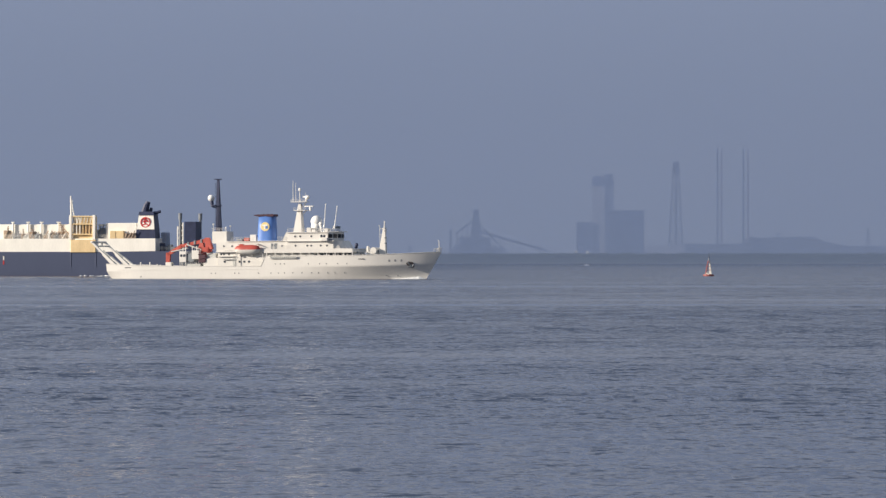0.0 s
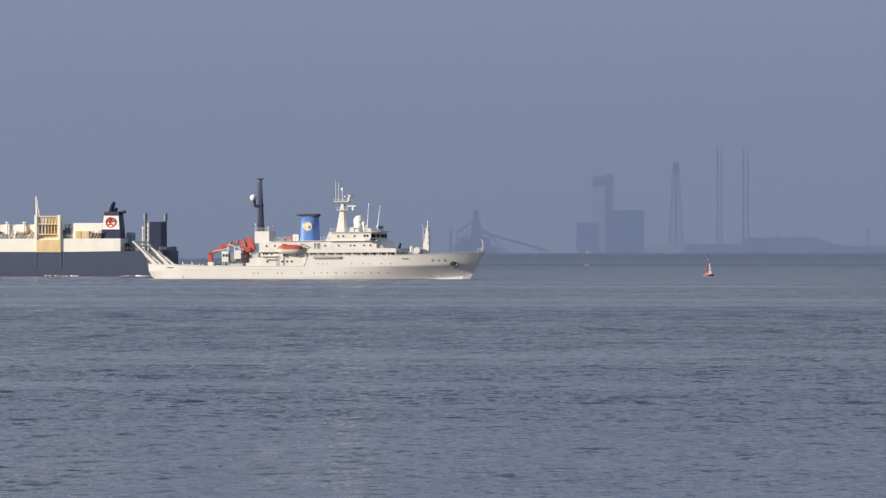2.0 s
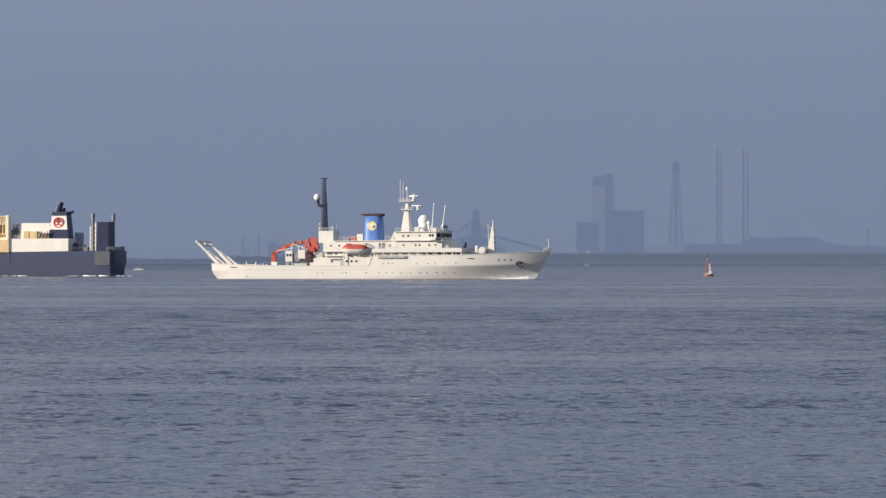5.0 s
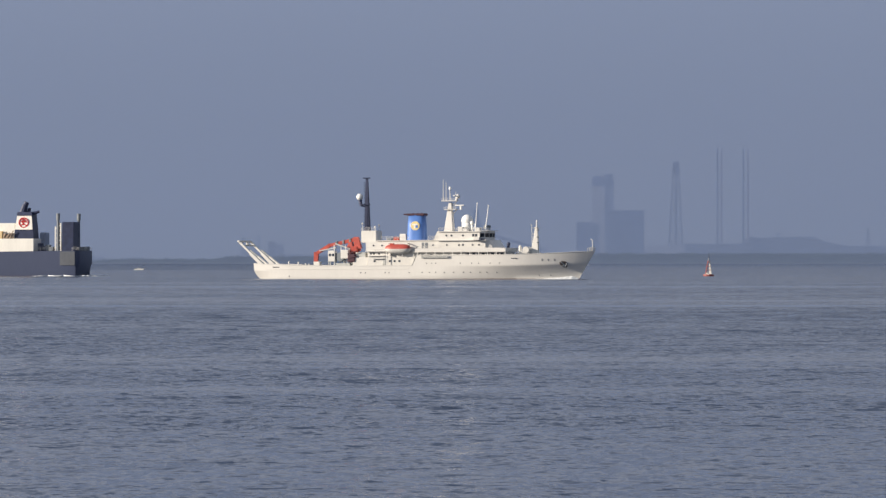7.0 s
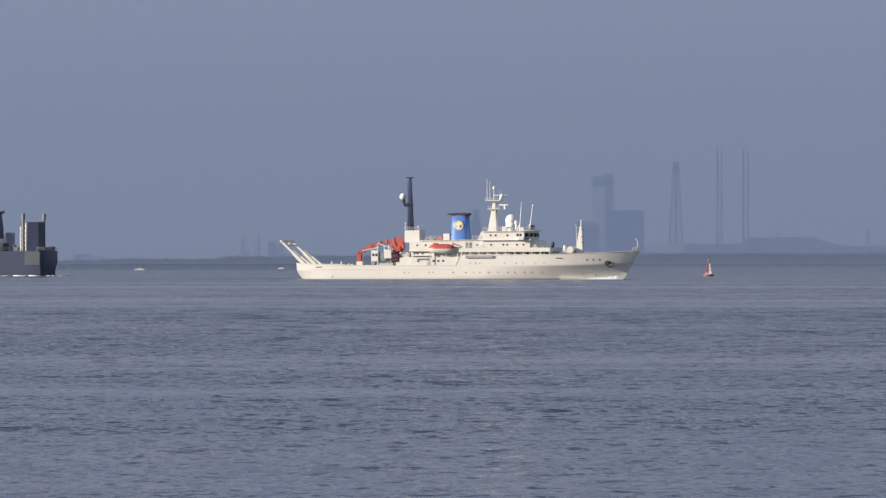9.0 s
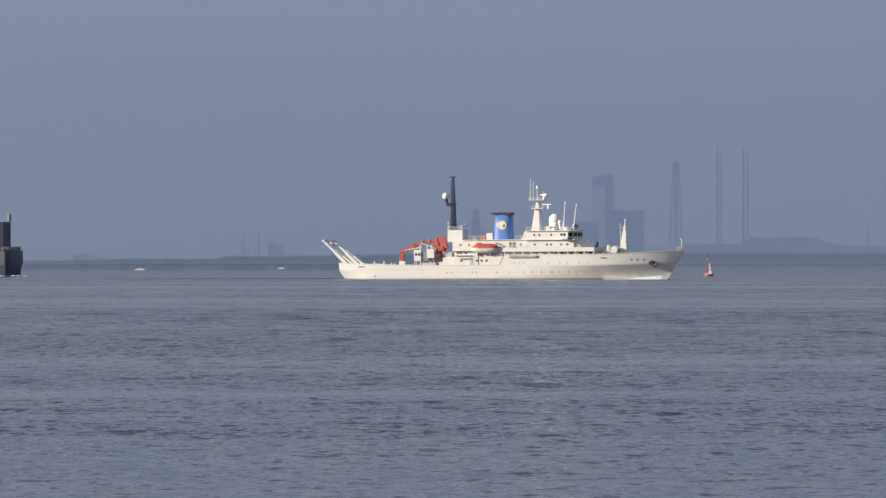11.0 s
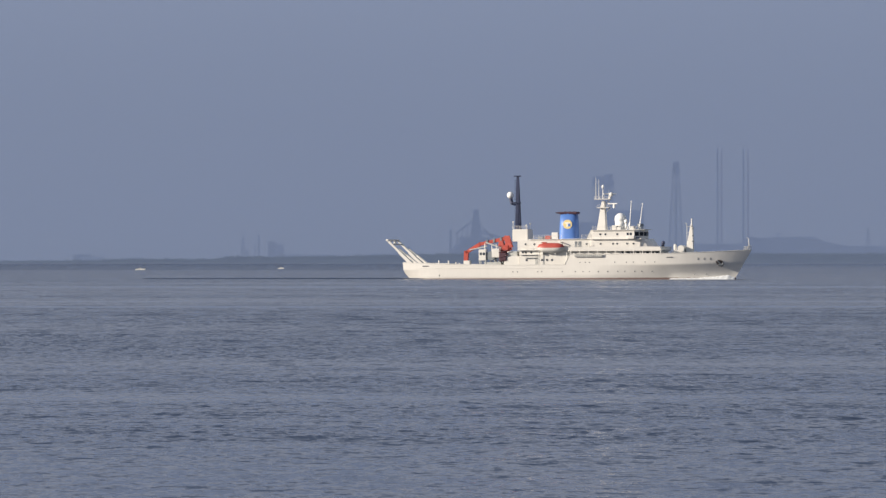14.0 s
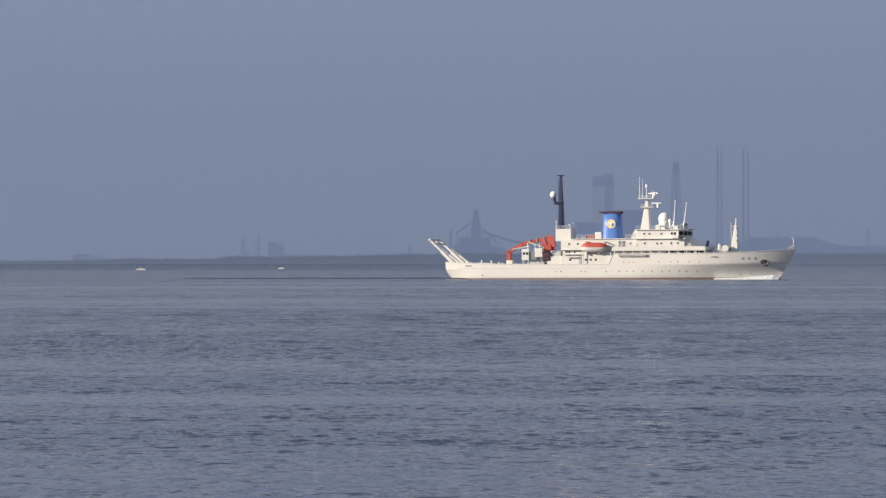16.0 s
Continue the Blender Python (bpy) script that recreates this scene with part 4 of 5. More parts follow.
        tube(bm, (x, 2.0, 11.57 + h), (x + rng.uniform(-0.8, 0.8), 2.0, 11.57 + h + rng.uniform(0.4, 1.4)), 0.16)
        part("deck_winch", bm, (BROWN, GREY, BROWN, RORO_WHITE)[i % 4], ship)
    bm = new_bm()
    for k in range(8):
        box(bm, -45.04 + k * 0.36, -45.04 + k * 0.36 + 0.4, 1.2, 2.2, 15.37 - k * 0.55, 15.54 - k * 0.55)
    tube(bm, (-45.04, 1.2, 16.23), (-41.88, 1.2, 12.61), 0.15)
    part("stairway", bm, BROWN, ship)
    for x0, x1 in ((-28.74, -26.9), (-26.73, -24.36)):
        part("deck_container", box(new_bm(), x0, x1, 0.15, 1.25, 11.48, 13.81, 0.1), RORO_YELLOW, ship, "ochre deck container")
    for x, h in ((-32.6, 3.5), (-31.55, 4.2), (-30.49, 3.8), (-23.48, 2.0), (-22.43, 1.6), (-21.38, 2.2)):
        y0 = 2.0 if x < -28.22 else 0.3
        bm = box(new_bm(), x - 0.7, x + 0.7, y0, y0 + 0.9, 11.4, 11.4 + h * 0.8, 0.15)
        tube(bm, (x - 0.6, y0 - 0.1, 11.4), (x + 0.5, y0 - 0.1, 11.4 + h + 0.3), 0.15)
        part("deck_machinery", bm, GREY if x < -28.22 else BROWN, ship)
    bm = new_bm()
    box(bm, -32.95, -29.62, 2.5, 5, 15.37, 15.89)
    for x in (-32.77, -31.72, -30.67, -29.79):
        tube(bm, (x, 2.8, 11.4), (x, 2.8, 15.54), 0.2)
    part("pipe_gantry", bm, RORO_WHITE, ship)
    # funnel
    part("funnel_base", taper(new_bm(), -20.77, -14.63, 0.8, 6.5, 11.4, -20.59, -14.81, 1.0, 6.3, 14.25), DARK, ship, "dark funnel base")
    fu = part("funnel", taper(new_bm(), -20.42, -14.9, 0.7, 6.4, 14.25, -19.89, -15.33, 1.1, 6.0, 18.56), RORO_WHITE, ship, "white funnel with a red ring mark")
    # thin dark plate over the funnel's right side
    part("funnel_flank", taper(new_bm(), -14.86, -14.76, 0.75, 6.4, 14.25, -15.3, -15.19, 1.15, 6.0, 18.56), DARK, fu)
    part("funnel_cap", taper(new_bm(), -19.98, -15.07, 0.9, 6.1, 18.56, -19.8, -15.42, 1.2, 5.8, 19.68), DARK, fu, "black funnel top")
    for p, q, r in (((-18.93, 3.5, 19.51), (-17.53, 3.5, 22.7), 1.0), ((-18.4, 2.5, 19.51), (-17.7, 2.5, 21.93), 1.2), ((-16.82, 3, 19.34), (-16.47, 3, 20.89), 0.6), ((-15.77, 3, 19.16), (-13.49, 3, 19.77), 0.55)):
        part("exhaust_pipe", tube(new_bm(), p, q, r, r * 0.75, 10), DARK, fu)
    ex, ez = -17.74, 16.4
    bm = new_bm()
    for i in range(28):
        a0, a1 = 2 * pi * i / 28, 2 * pi * (i + 1) / 28
        q = [bm.verts.new((ex + r * cos(a), y, ez + r * sin(a))) for y in (0.72, 1.1) for r, a in ((1.3, a0), (1.6, a0), (1.6, a1), (1.3, a1))]
        bm.faces.new(q[:4])
        bm.faces.new((q[1], q[5], q[6], q[2]))
        bm.faces.new((q[0], q[4], q[7], q[3]))
    for (x0, z0), (x1, z1) in (((-0.15, 1.3), (-0.35, -0.15)), ((-0.9, 0.3), (0.85, 0.25)), ((-0.35, -0.1), (0.9, -0.95)), ((0.3, 0.95), (0.35, 0.2)), ((-0.9, -0.75), (0.1, -0.5))):
        dx, dz = x1 - x0, z1 - z0
        n_x, n_z = -dz / math.hypot(dx, dz) * 0.15, dx / math.hypot(dx, dz) * 0.15
        prism(bm, [(ex + x0 + n_x, ez + z0 + n_z), (ex + x1 + n_x, ez + z1 + n_z), (ex + x1 - n_x, ez + z1 - n_z), (ex + x0 - n_x, ez + z0 - n_z)], 0.72, 1.0)
    part("ring_mark", bm, RED, fu, "red ring with bars")
    # stern ramp, its posts and gear
    ramp = part("stern_ramp", taper(new_bm(), -5.7, -2.02, 1, 8, 7.6, -5.52, -2.02, 1, 8, 16.58), DARK, ship, "raised blue-black stern ramp")
    for z in (8.98, 10.36, 11.74, 13.12, 14.5, 15.89):
        part("ramp_rib", box(new_bm(), -5.43, -2.1, 0.94, 1.0, z - 0.1, z + 0.1), DARK, ramp)
    for x, y in ((-6.92, 1.2), (-2.63, 9)):
        bm = tube(new_bm(), (x, y, 7.6), (x, y, 18.99), 0.45, 0.4, 12)
        tube(bm, (x, y, 17.2), (x, y, 19.16), 0.6, n=12)
        part("ramp_post", bm, GREY, ramp, "grey ramp post")
    bm = new_bm()
    for i in range(6):
        z = 7.95 + i * 1.5
        box(bm, -7.54 + (i % 2) * 0.5, -6.13 - (i % 3) * 0.3, 1.6, 2.6, z, z + 1.0, 0.1)
    tube(bm, (-6.13, 1.8, 7.6), (-6.48, 1.8, 16.06), 0.3)
    part("ramp_winch_gear", bm, BROWN, ramp)
    bm = new_bm()
    for x, z1 in ((-7.7, 15.2), (-6.0, 16.3)):
        box(bm, x - 0.16, x + 0.16, 0.9, 1.2, 7.6, z1, 0.03)
    for i in range(5):
        z = 8.4 + i * 1.5
        tube(bm, (-7.7, 1.05, z), (-6.0, 1.05, z + 1.3), 0.13, n=5)
    part("ramp_ladder_frame", bm, RORO_WHITE, ramp, "white lattice frame beside the ramp")
    part("ramp_rope", tube(new_bm(), (-2.1, 7, 11.92), (-2.54, 7, 15.71), 0.35), DARK, ramp)
    for x, h in ((-12.97, 2.5), (-11.57, 1.6), (-10.52, 2.0), (-9.29, 1.4), (-1.58, 1.4), (-1.14, 1.0), (-0.7, 1.5)):
        part("mooring_winch", box(new_bm(), x - 0.7, x + 0.7, 2 if x < -7.19 else 9 + 2 * (x - -1.58), 4 if x < -7.19 else 10.5 + 2 * (x - -1.58), 7.6, 7.6 + h, 0.2), GREY if x > -10.69 else DARK, ship)
    rail(ship, [(-2.28, 0.4, 7.77), (-0.4, 0.8, 7.77), (-0.4, 15, 7.77)], 1.1, 1.5, 0.05)
    rail(ship, [(-13.67, 0.4, 7.77), (-8.41, 0.4, 7.77)], 1.1, 1.5, 0.05, GREY)
    # plain block for a hazy grey shape, the haze put into its colour
    part("haze_block", box(new_bm(), -14.9, -13.14, 8, 13, 7.6, 13.47, 0.4), PALEGREY, ship, "pale blue-grey block for a hazy shape behind the funnel")
    for z in (5.53, 4.15):
        part("draught_mark", box(new_bm(), -62.56, -62.21, -0.07, 0.05, z - 0.6, z + 0.6), RORO_WHITE if z > 5.01 else RED, hull)
    # foam along the side and the stern wash
    bm = new_bm()
    for k in range(70):
        x = random.uniform(-112, -2)
        ball(bm, (x, random.uniform(-0.5, 0.1), random.uniform(-0.12, -0.06)), random.uniform(0.3, 1.4), 0.07, 8)
    for k in range(9):
        x = random.choice((-34.35, -29.62)) + random.gauss(0, 1.0)
        ball(bm, (x, random.uniform(-1.4, -0.2), 0.02), random.uniform(0.3, 0.7), random.uniform(0.12, 0.32), 8)
    for x0, x1, r in ((-15.5, -3.0, 0.22), (-9.0, 0.5, 0.3), (-33.5, -26.0, 0.18)):
        tube(bm, (x0, -1.2, -0.05), ((x0 + x1) / 2, -1.5, 0.06), 0.03, r, 8)
        tube(bm, ((x0 + x1) / 2, -1.5, 0.06), (x1, -1.3, -0.05), r, 0.03, 8)
    for k in range(40):
        ball(bm, (random.uniform(-1.5, 5), random.uniform(0, 16), 0.0), random.uniform(0.4, 1.0), random.uniform(0.12, 0.4), 8)
    tagged(part("wash_foam", bm, FOAM, ship, "white foam along the waterline", True), kind="stuff")
    return ship


RORO = roro_freighter()


# ---- buoy ----
def buoy():
    b = thing("channel_buoy", "red and white lattice channel buoy afloat at sea", "buoy")
    bm = tube(new_bm(), (0, 0, -0.5), (0, 0, 0.55), 1.65, n=20)
    bmesh.ops.bevel(bm, geom=[e for e in bm.edges if not e.is_boundary and len(e.link_faces) == 2], offset=0.08, segments=1, affect="EDGES")
    part("float", bm, BUOY_RED, b, "orange-red round float")
    for i in range(4):
        a = pi / 4 + pi / 2 * i
        part("leg", tube(new_bm(), (1.35 * cos(a), 1.35 * sin(a), 0.4), (0.4 * cos(a), 0.4 * sin(a), 4.6), 0.1), (RORO_WHITE, BUOY_RED, BUOY_RED, GREY)[i], b)
    part("float_rim", tube(new_bm(), (0, 0, 0.45), (0, 0, 0.7), 1.1, n=16), RORO_WHITE, b)
    for z, r in ((1.9, 1.0), (3.0, 0.76), (4.2, 0.5)):
        bm = new_bm()
        for i in range(4):
            p, q = pi / 4 + pi / 2 * i, pi / 4 + pi / 2 * (i + 1)
            tube(bm, (r * cos(p), r * sin(p), z), (r * cos(q), r * sin(q), z), 0.09, n=6)
        part("brace_ring", bm, BUOY_RED, b)
    part("radar_panel", taper(new_bm(), 0.05, 1.0, -0.8, -0.66, 0.6, 0.05, 0.55, -0.42, -0.34, 3.6), RORO_WHITE, b, "white daymark panel")
    part("battery_box", box(new_bm(), -0.75, -0.2, -0.7, -0.2, 0.6, 1.5, 0.05), RORO_WHITE, b, "white battery box")
    part("platform", tube(new_bm(), (0, 0, 4.5), (0, 0, 4.65), 0.5, n=12), BUOY_RED, b)
    part("lantern", ball(tube(new_bm(), (0, 0, 4.6), (0, 0, 5.3), 0.2), (0, 0, 5.4), 0.2, 0.28, 10), GREY, b)
    part("topmark", tube(tube(new_bm(), (0, 0, 5.6), (0, 0, 6.3), 0.22, 0.06, 10), (0, 0, 6.2), (0, 0, 7.1), 0.07, n=6), DARK, b)
    return b


BUOY = buoy()
BUOY.matrix_basis = pose(81.1, 1000, 0)


# ---- small craft far off ----
def motorboat(x, y, length, mat=RORO_WHITE):
    b = thing("motorboat", "small white motorboat far out on the water", "boat", "far motorboats")
    bm = new_bm()
    prism(bm, [(-0.5 * length, -0.1), (0.38 * length, -0.1), (0.5 * length, 0.5), (0.2 * length, 0.62), (-0.5 * length, 0.4)], -0.9, 0.9)
    bmesh.ops.bevel(bm, geom=bm.edges[:], offset=0.1, segments=2, affect="EDGES")
    part("hull", bm, mat, b)
    part("cabin", taper(new_bm(), -0.2 * length, 0.1 * length, -0.6, 0.6, 0.6, -0.14 * length, 0.02 * length, -0.5, 0.5, 1.0), mat, b)
    part("window", box(new_bm(), -0.12 * length, 0.03 * length, -0.64, -0.5, 0.7, 0.9), GLASS, b)
    b.matrix_basis = pose(x, y, 0.0)
    return b


BOATS = [motorboat(-153.2, 1650, 5.2), motorboat(-92.4, 1870, 3.4), motorboat(136.0, 3100, 5.5, PALEGREY)]


# ---- far shore ----
def woods_band(name, x0, x1, y, z_of, depth, seed, label, mat=WOODS):
    """A low wooded shore: ground with a ragged edge of many tree clumps."""
    rng = random.Random(seed)
    bm = new_bm()
    n = int((x1 - x0) / 6)
    for row in range(3):
        yy = y + row * depth / 3
        vs = []
        for i in range(n + 1):
            x = x0 + (x1 - x0) * i / n
            h = z_of(x) * (0.55 + 0.2 * row) * (1 + 0.12 * noise.noise((x * 0.05, row, seed)) + 0.1 * noise.noise((x * 0.23, row, seed)))
            vs.append((bm.verts.new((x, yy, -0.5)), bm.verts.new((x, yy + 2, h)), bm.verts.new((x, yy + depth / 3, h * 0.98))))
        for a, b in zip(vs, vs[1:]):
            bm.faces.new((a[0], b[0], b[1], a[1]))
            bm.faces.new((a[1], b[1], b[2], a[2]))
    for k in range(int((x1 - x0) / 3.2)):
        x = rng.uniform(x0, x1)
        r = rng.uniform(1.6, 4.0)
        m = Matrix.LocRotScale((x, y + rng.uniform(0, depth * 0.8), z_of(x) * rng.uniform(0.45, 0.9)), Euler((rng.random(), rng.random(), rng.random())), (r, r, r * rng.uniform(0.6, 1.0)))
        bmesh.ops.create_icosphere(bm, subdivisions=1, radius=1, matrix=m)
    return tagged(link(name, bm, mat), label, "woods", kind="stuff")


def smooth_step(a, b, x):
    k = max(0.0, min(1.0, (x - a) / (b - a)))
    return k * k * (3 - 2 * k)


bm = new_bm()
box(bm, -3000, 3000, 4730, 6200, -3, 0.6)
tagged(link("ground", bm, CONCRETE), "low flat land of the far shore", "land", kind="structure")
woods_band("shore_woods", -11.72, 1500, 4735, lambda x: 15.6, 60, 1, "dark low wooded shore strip in haze")
woods_band("shore_woods", -333.98, -7.53, 4750, lambda x: 7.5 + 3.5 * smooth_step(-333.98, -313.06, x) + 3.5 * smooth_step(-187.5, -20.09, x), 60, 2, "dark low wooded shore strip in haze")
woods_band("shore_woods", -1400, -329.8, 4760, lambda x: 3.8 + 3.0 * smooth_step(-606.03, -413.5, x), 60, 3, "thin distant wooded shore in haze")


def works_block(name, label, x0, x1, z1, mat, y=4850, d=30, roof=None, bands=0, cat="building"):
    t = thing(name, label, cat)
    b = part("wall", box(new_bm(), x0, x1, y, y + d, 0.5, z1, 0.3), mat, t)
    part("roof", box(new_bm(), x0 - 0.6, x1 + 0.6, y - 0.6, y + d + 0.6, z1, z1 + 1.2, 0.2), roof or mat, t)
    for i in range(bands):
        z = 4 + (z1 - 6) * i / max(1, bands)
        part("floor_band", box(new_bm(), x0 - 0.25, x1 + 0.25, y - 0.25, y + 1, z, z + 1.0), PLANT, t)
    return t


# blast furnace with its conveyors
bf = thing("blast_furnace", "dark steelworks blast furnace with sloping conveyors in haze", "factory")
part("stack_body", taper(new_bm(), 38.5, 61.94, 4840, 4862, 0.5, 41.85, 56.92, 4842, 4860, 51.71), PLANT, bf)
part("furnace_top", taper(new_bm(), 41.85, 57.76, 4843, 4858, 51.71, 44.36, 53.57, 4846, 4856, 68.46), PLANT, bf)
part("uptake", box(new_bm(), 44.78, 53.15, 4846, 4856, 67.62, 80.17, 0.5), PLANT, bf)
part("cast_house", box(new_bm(), 13.39, 92.91, 4838, 4865, 0.5, 22.5, 0.5), CONCRETE, bf)
for x0, x1, z in ((16, 24, 27.5), (62, 71, 30.5), (74, 80, 26.5), (84, 90, 25.0)):
    part("roof_house", box(new_bm(), x0, x1, 4839, 4860, 22.0, z, 0.4), PLANT, bf)
for x, z in ((26.0, 40.0), (31.5, 38.0), (66.0, 37.0)):
    part("stove", tube(new_bm(), (x, 4836, 0.5), (x, 4836, z), 2.6, 2.2, 12), PLANT, bf)
part("stove_house", box(new_bm(), 28.46, 70.31, 4836, 4864, 0.5, 39.16, 0.5), PLANT, bf)
for p, q, w in (((43.53, 62.6), (18.42, 44.18), 1.6), ((55.25, 46.69), (154.02, 19.07), 1.8)):
    bm = new_bm()
    prism(bm, [(p[0], p[1] - w), (p[0], p[1] + w), (q[0], q[1] + w), (q[0], q[1] - w)], 4844, 4849)
    c = part("conveyor", bm, PLANT, bf)
    for k in (0.3, 0.6, 0.9):
        x, z = p[0] + (q[0] - p[0]) * k, p[1] + (q[1] - p[1]) * k
        part("trestle", taper(new_bm(), x - 1.6, x + 1.6, 4845, 4848, 0.5, x - 0.5, x + 0.5, 4845, 4848, z), PLANT, c)
part("junction_tower", box(new_bm(), 9.21, 13.39, 4842, 4850, 0.5, 50.88, 0.4), CONCRETE, bf)
part("gas_pipe", tube(new_bm(), (60.27, 4845, 51.71), (80.36, 4845, 29.95), 1.3), PLANT, bf)

works_block("boiler_house", "grey boiler house in haze", 198.38, 220.14, 60.09, SLATE, bands=3)
tw = thing("tall_works_tower", "tall pale tower with dark blue head in haze", "building")
part("wall", box(new_bm(), -13.4, 13.4, -10, 10, 0.5, 114.49, 0.4), PALE_CONCRETE, tw, "pale concrete tower wall")
# darker strip puts the shade of the tower's right side into colour
part("shade_strip", box(new_bm(), 7.5, 13.7, -10.6, -10.1, 0.5, 120, 0.2), SLATE, tw, "blue-grey strip for the tower's shaded right side")
part("head", box(new_bm(), -13.8, 13.8, -10.4, 10.4, 114.49, 124.54, 0.4), SLATE, tw, "dark blue tower head")
for x0, x1, z in ((-13, -6, 129.98), (-3, 2, 127.89), (5, 13, 132.91)):
    part("roof_plant", box(new_bm(), x0, x1, -8, 8, 124.54, z, 0.3), SLATE, tw)
for i in range(7):
    z = 8 + i * 14.0
    part("panel_joint", box(new_bm(), -13.5, 13.5, -10.15, 10.15, z, z + 0.6), CONCRETE, tw)
tw.matrix_basis = pose(237.4, 4862, 0, 0, 0, -25)
works_block("turbine_hall", "blue-grey power station block in haze", 254.46, 297.99, 77.66, SLATE, 4852, bands=4)
shed = works_block("low_shed", "long pale low shed by the shore", -31, 31, 25.77, PALE_CONCRETE, -8, 16)
shed.matrix_basis = pose(329.8, 4848, 0, 0, 0, -20)
works_block("low_shed", "long low grey shed by the shore", 359.93, 457.03, 28.28, CONCRETE, 4850)
works_block("low_shed", "long low grey shed by the shore", 561.66, 656.25, 24.93, CONCRETE, 4855)


def lattice_tower(name, label, x, z1, w0, w1, y, n, mat, r=0.55):
    t = thing(name, label, "tower")
    lvl = [(w0 + (w1 - w0) * (i / n) ** 0.8, 0.5 + z1 * i / n) for i in range(n + 1)]
    for sx in (-1, 1):
        for sy in (-1, 1):
            bm = new_bm()
            for (a, za), (b, zb) in zip(lvl, lvl[1:]):
                tube(bm, (x + sx * a, y + sy * a, za), (x + sx * b, y + sy * b, zb), r, n=5)
            part("leg", bm, mat, t)
    for i, ((a, za), (b, zb)) in enumerate(zip(lvl, lvl[1:])):
        bm = new_bm()
        for sy in (-1, 1):
            tube(bm, (x - a, y + sy * a, za), (x + b, y + sy * b, zb), r * 0.55, n=4)
            tube(bm, (x + a, y + sy * a, za), (x - b, y + sy * b, zb), r * 0.55, n=4)
            tube(bm, (x - b, y + sy * b, zb), (x + b, y + sy * b, zb), r * 0.6, n=4)
        part("bracing", bm, mat, t)
    return t


lt = lattice_tower("chimney_tower", "tall lattice chimney tower in haze", 345.7, 146.3, 12.2, 4.2, 4860, 9, CONCRETE, 0.7)
part("flue", tube(new_bm(), (345.7, 4860, 0.5), (345.7, 4860, 149.65), 2.0, n=12), CONCRETE, lt)
part("head_frame", taper(new_bm(), 340.26, 351.56, 4855, 4866, 133.75, 342.35, 349.89, 4856, 4864, 151.32), PLANT, lt)
for x0, x1 in ((407.39, 413.5), (445.81, 452.85)):
    t = thing("twin_stack", "pair of slender tall guyed stacks in haze", "chimney", "slender stacks")
    for x, r in ((x0, 1.2), (x1, 0.95)):
        part("stack", tube(new_bm(), (x, 4860, 0.5), (x, 4860, 170.58), r * 1.15, r, 10), PLANT if x == x0 else BRICKRED, t)
    for z in (151.32, 131.23, 106.12, 81.01, 55.9, 34.97):
        part("platform", box(new_bm(), x0 - (4.5 if z > 147.98 else 2.4), x1 + (3.5 if z > 147.98 else 2.0), 4857, 4863, z, z + 0.7), PLANT, t)
    for i in range(10):
        z = 12 + i * 14
        part("tie", tube(new_bm(), (x0, 4860, z), (x1, 4860, z + 9), 0.35, n=4), PLANT, t)

# coal store hill with its long roof
t = thing("storage_hall", "long low dark storage hall with sloping ends in haze", "building")
prism_pts = [(450.33, 0.5), (450.33, 35.81), (458.71, 40.5), (470, 38.0), (500, 39.0), (552, 40.5), (566, 33.0), (628.63, 20.74), (628.63, 0.5)]
part("hall", prism(new_bm(), prism_pts, 4865, 4910), CONCRETE, t)
part("ridge_hut", box(new_bm(), 495.54, 500.56, 4866, 4876, 37.5, 46.0, 0.3), CONCRETE, t)
lattice_tower("far_pylon", "faint lattice pylon in haze", 636.16, 51.71, 4.5, 1.0, 4900, 7, CONCRETE, 0.5)
lattice_tower("far_pylon", "faint lattice pylon in haze", -298.83, 39.16, 3.5, 1.2, 4895, 6, PLANT, 0.4)
for x, z, r in ((-275.39, 42.51, 2.2), (-281.25, 30.79, 1.2), (-292.97, 20.74, 3.0)):
    c = thing("far_chimney", "faint distant works chimney in haze", "chimney", "far chimneys")
    part("shaft", tube(new_bm(), (x, 4890, 0.5), (x, 4890, z), r * 1.1, r * 0.8, 10), GREY_CLADDING, c)
works_block("far_works", "faint distant factory block in haze", -261.16, -251.12, 31.63, CONCRETE, 4885)
works_block("far_works", "faint distant factory block in haze", -250.28, -238.56, 27.5, GREY_CLADDING, 4885)
for x0, x1, z in ((-237.72, -208.43, 12.79), (-204.24, -154.02, 11.95), (-107.98, -93.75, 14.05), (-78.68, -51.9, 14.47), (-550.78, -537.39, 12.37), (-534.04, -525.67, 13.21), (-522.32, -518.14, 10.7), (-513.95, -506.42, 9.03), (-473.77, -463.73, 7.35), (-458.71, -450.33, 8.19)):
    works_block("far_shed", "low pale shed on the distant shore", x0, x1, z, SHED if x0 > -246.09 else CONCRETE, 4870, 16)
for x, z in ((-322.27, 14.88), (-127.23, 15.72), (-101.28, 16.56), (-346.54, 9.86)):
    c = thing("far_mast", "thin mast on the distant shore", "mast", "far masts")
    part("pole", tube(new_bm(), (x, 4870, 0.5), (x, 4870, z), 1.0, 0.6, 6), PLANT, c)
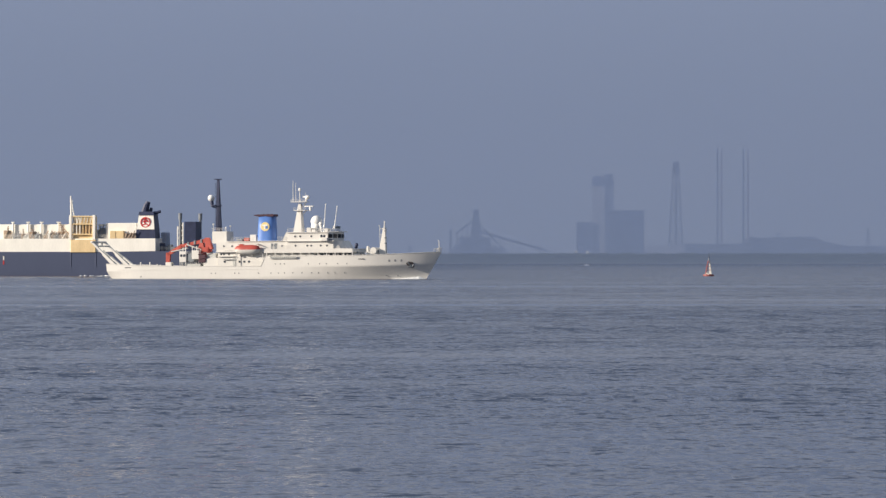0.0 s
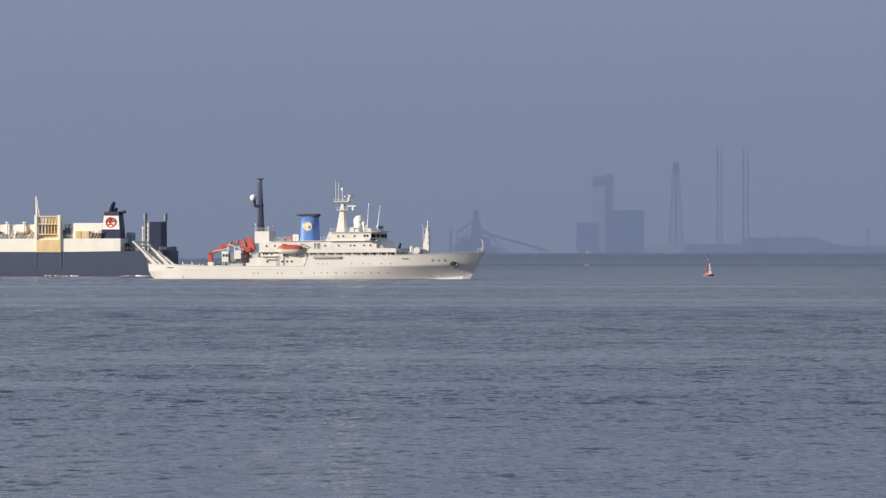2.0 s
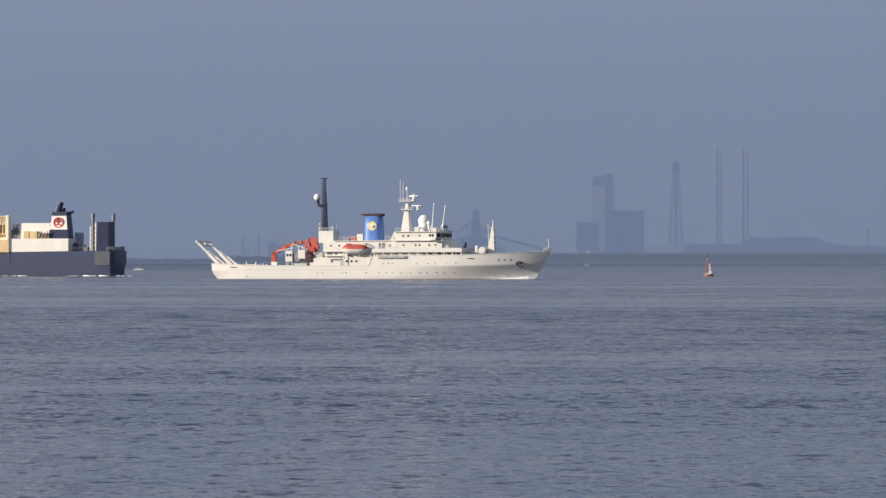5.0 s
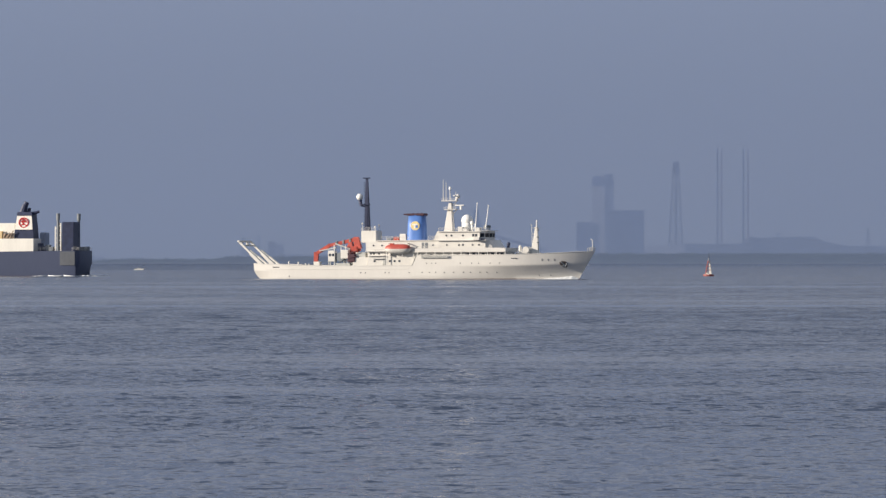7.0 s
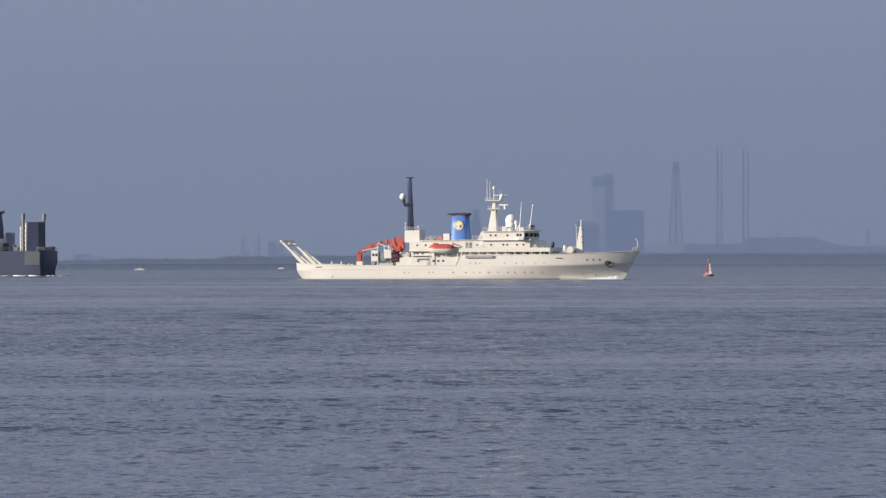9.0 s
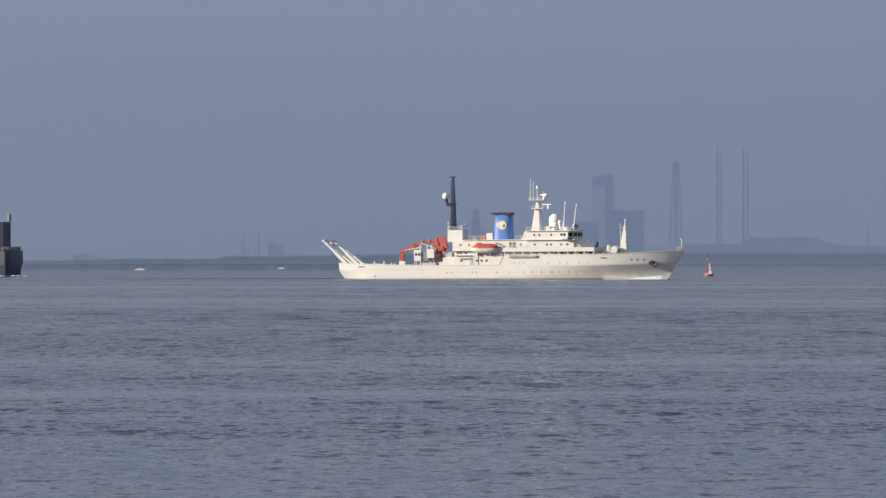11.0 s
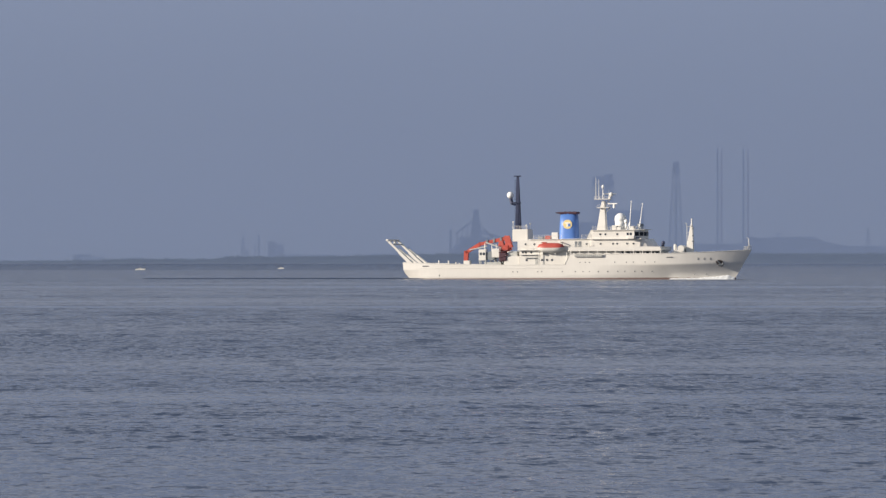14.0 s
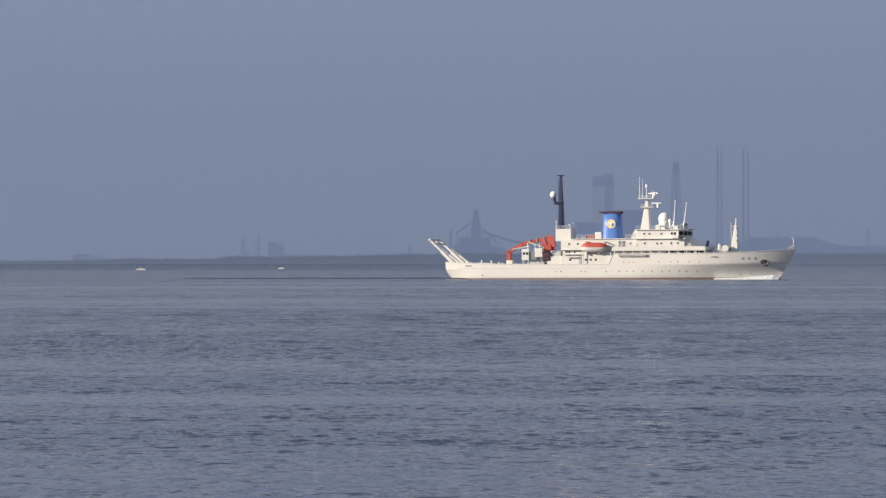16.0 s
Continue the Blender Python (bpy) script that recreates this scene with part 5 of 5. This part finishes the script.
# added white blocks imitate a bright glint above the shore woods
for x, w, z in ((195.5, 1.7, 18.6), (212.0, 2.2, 17.3)):
    c = thing("glint_block", "small white block for a bright glint on the far shore", "hut", "shore huts")
    part("wall", box(new_bm(), x - w, x + w, 4800, 4804, 0.5, z, 0.2), SHED, c)
    part("roof", taper(new_bm(), x - w - 0.3, x + w + 0.3, 4799.6, 4804.4, z, x - 0.3, x + 0.3, 4801, 4803, z + 1.2), SHED, c)
wt = thing("water_tower", "faint mushroom water tower in haze", "tower")
part("stem", tube(new_bm(), (-49.39, 4880, 0.5), (-49.39, 4880, 18.23), 1.6, n=10), CONCRETE, wt)
part("tank", tube(new_bm(), (-49.39, 4880, 17.4), (-49.39, 4880, 25.77), 2.6, 4.2, 14), CONCRETE, wt)


# ---- what moves ----
def motions():
    walk(SHIP, [
        (0, pose(-44.46, 855.8, -0.08, 0, -0.28, -16)), (2, pose(-33.24, 854.0, -0.04, 0, -0.28, -16)), (4, pose(-21.97, 851.9, 0.01, 0, -0.28, -16)),
        (6.5, pose(-8.07, 849.9, 0.07, 0, -0.28, -16)), (9, pose(6.06, 846.3, 0.12, 0, -0.28, -16)), (11.5, pose(19.95, 843.4, 0.22, 0, -0.28, -16)),
        (14, pose(33.86, 840.1, 0.35, 0, -0.28, -16)), (16, pose(44.87, 837.3, 0.43, 0, -0.28, -16))])
    walk(RORO, [(0, pose(-73.27, 993.00, 0, 0, 0, -10)),
                (4, pose(-94.87, 996.75, 0, 0, 0, -10)),
                (9, pose(-122.11, 1001.44, 0, 0, 0, -10)),
                (12, pose(-138.57, 1004.25, 0, 0, 0, -10)),
                (16, pose(-160.66, 1008.00, 0, 0, 0, -10))])
    walk(TURNING[0], [(k * 0.5, pose(9.23, 0, 21.27, 0, 0, 16 + 147 * (k * 0.5 - 4.1))) for k in range(33)])
    walk(chop, [(0, pose(-14, 8, 0)), (8, pose(0, 0, 0)), (16, pose(14, -8, 0))])
    walk(BOATS[0], [(0, pose(-153.8, 1650, 0)), (16, pose(-152.1, 1650, 0))])
    walk(BUOY, [(0, pose(81.1, 1000, 0, 0, 1.0)), (4, pose(81.1, 1000, 0.04, 1, -1.0)), (8, pose(81.1, 1000, 0, 0, 1.2)),
                (12, pose(81.1, 1000, 0.05, -1, -0.8)), (16, pose(81.1, 1000, 0, 0, 0.8))])


motions()
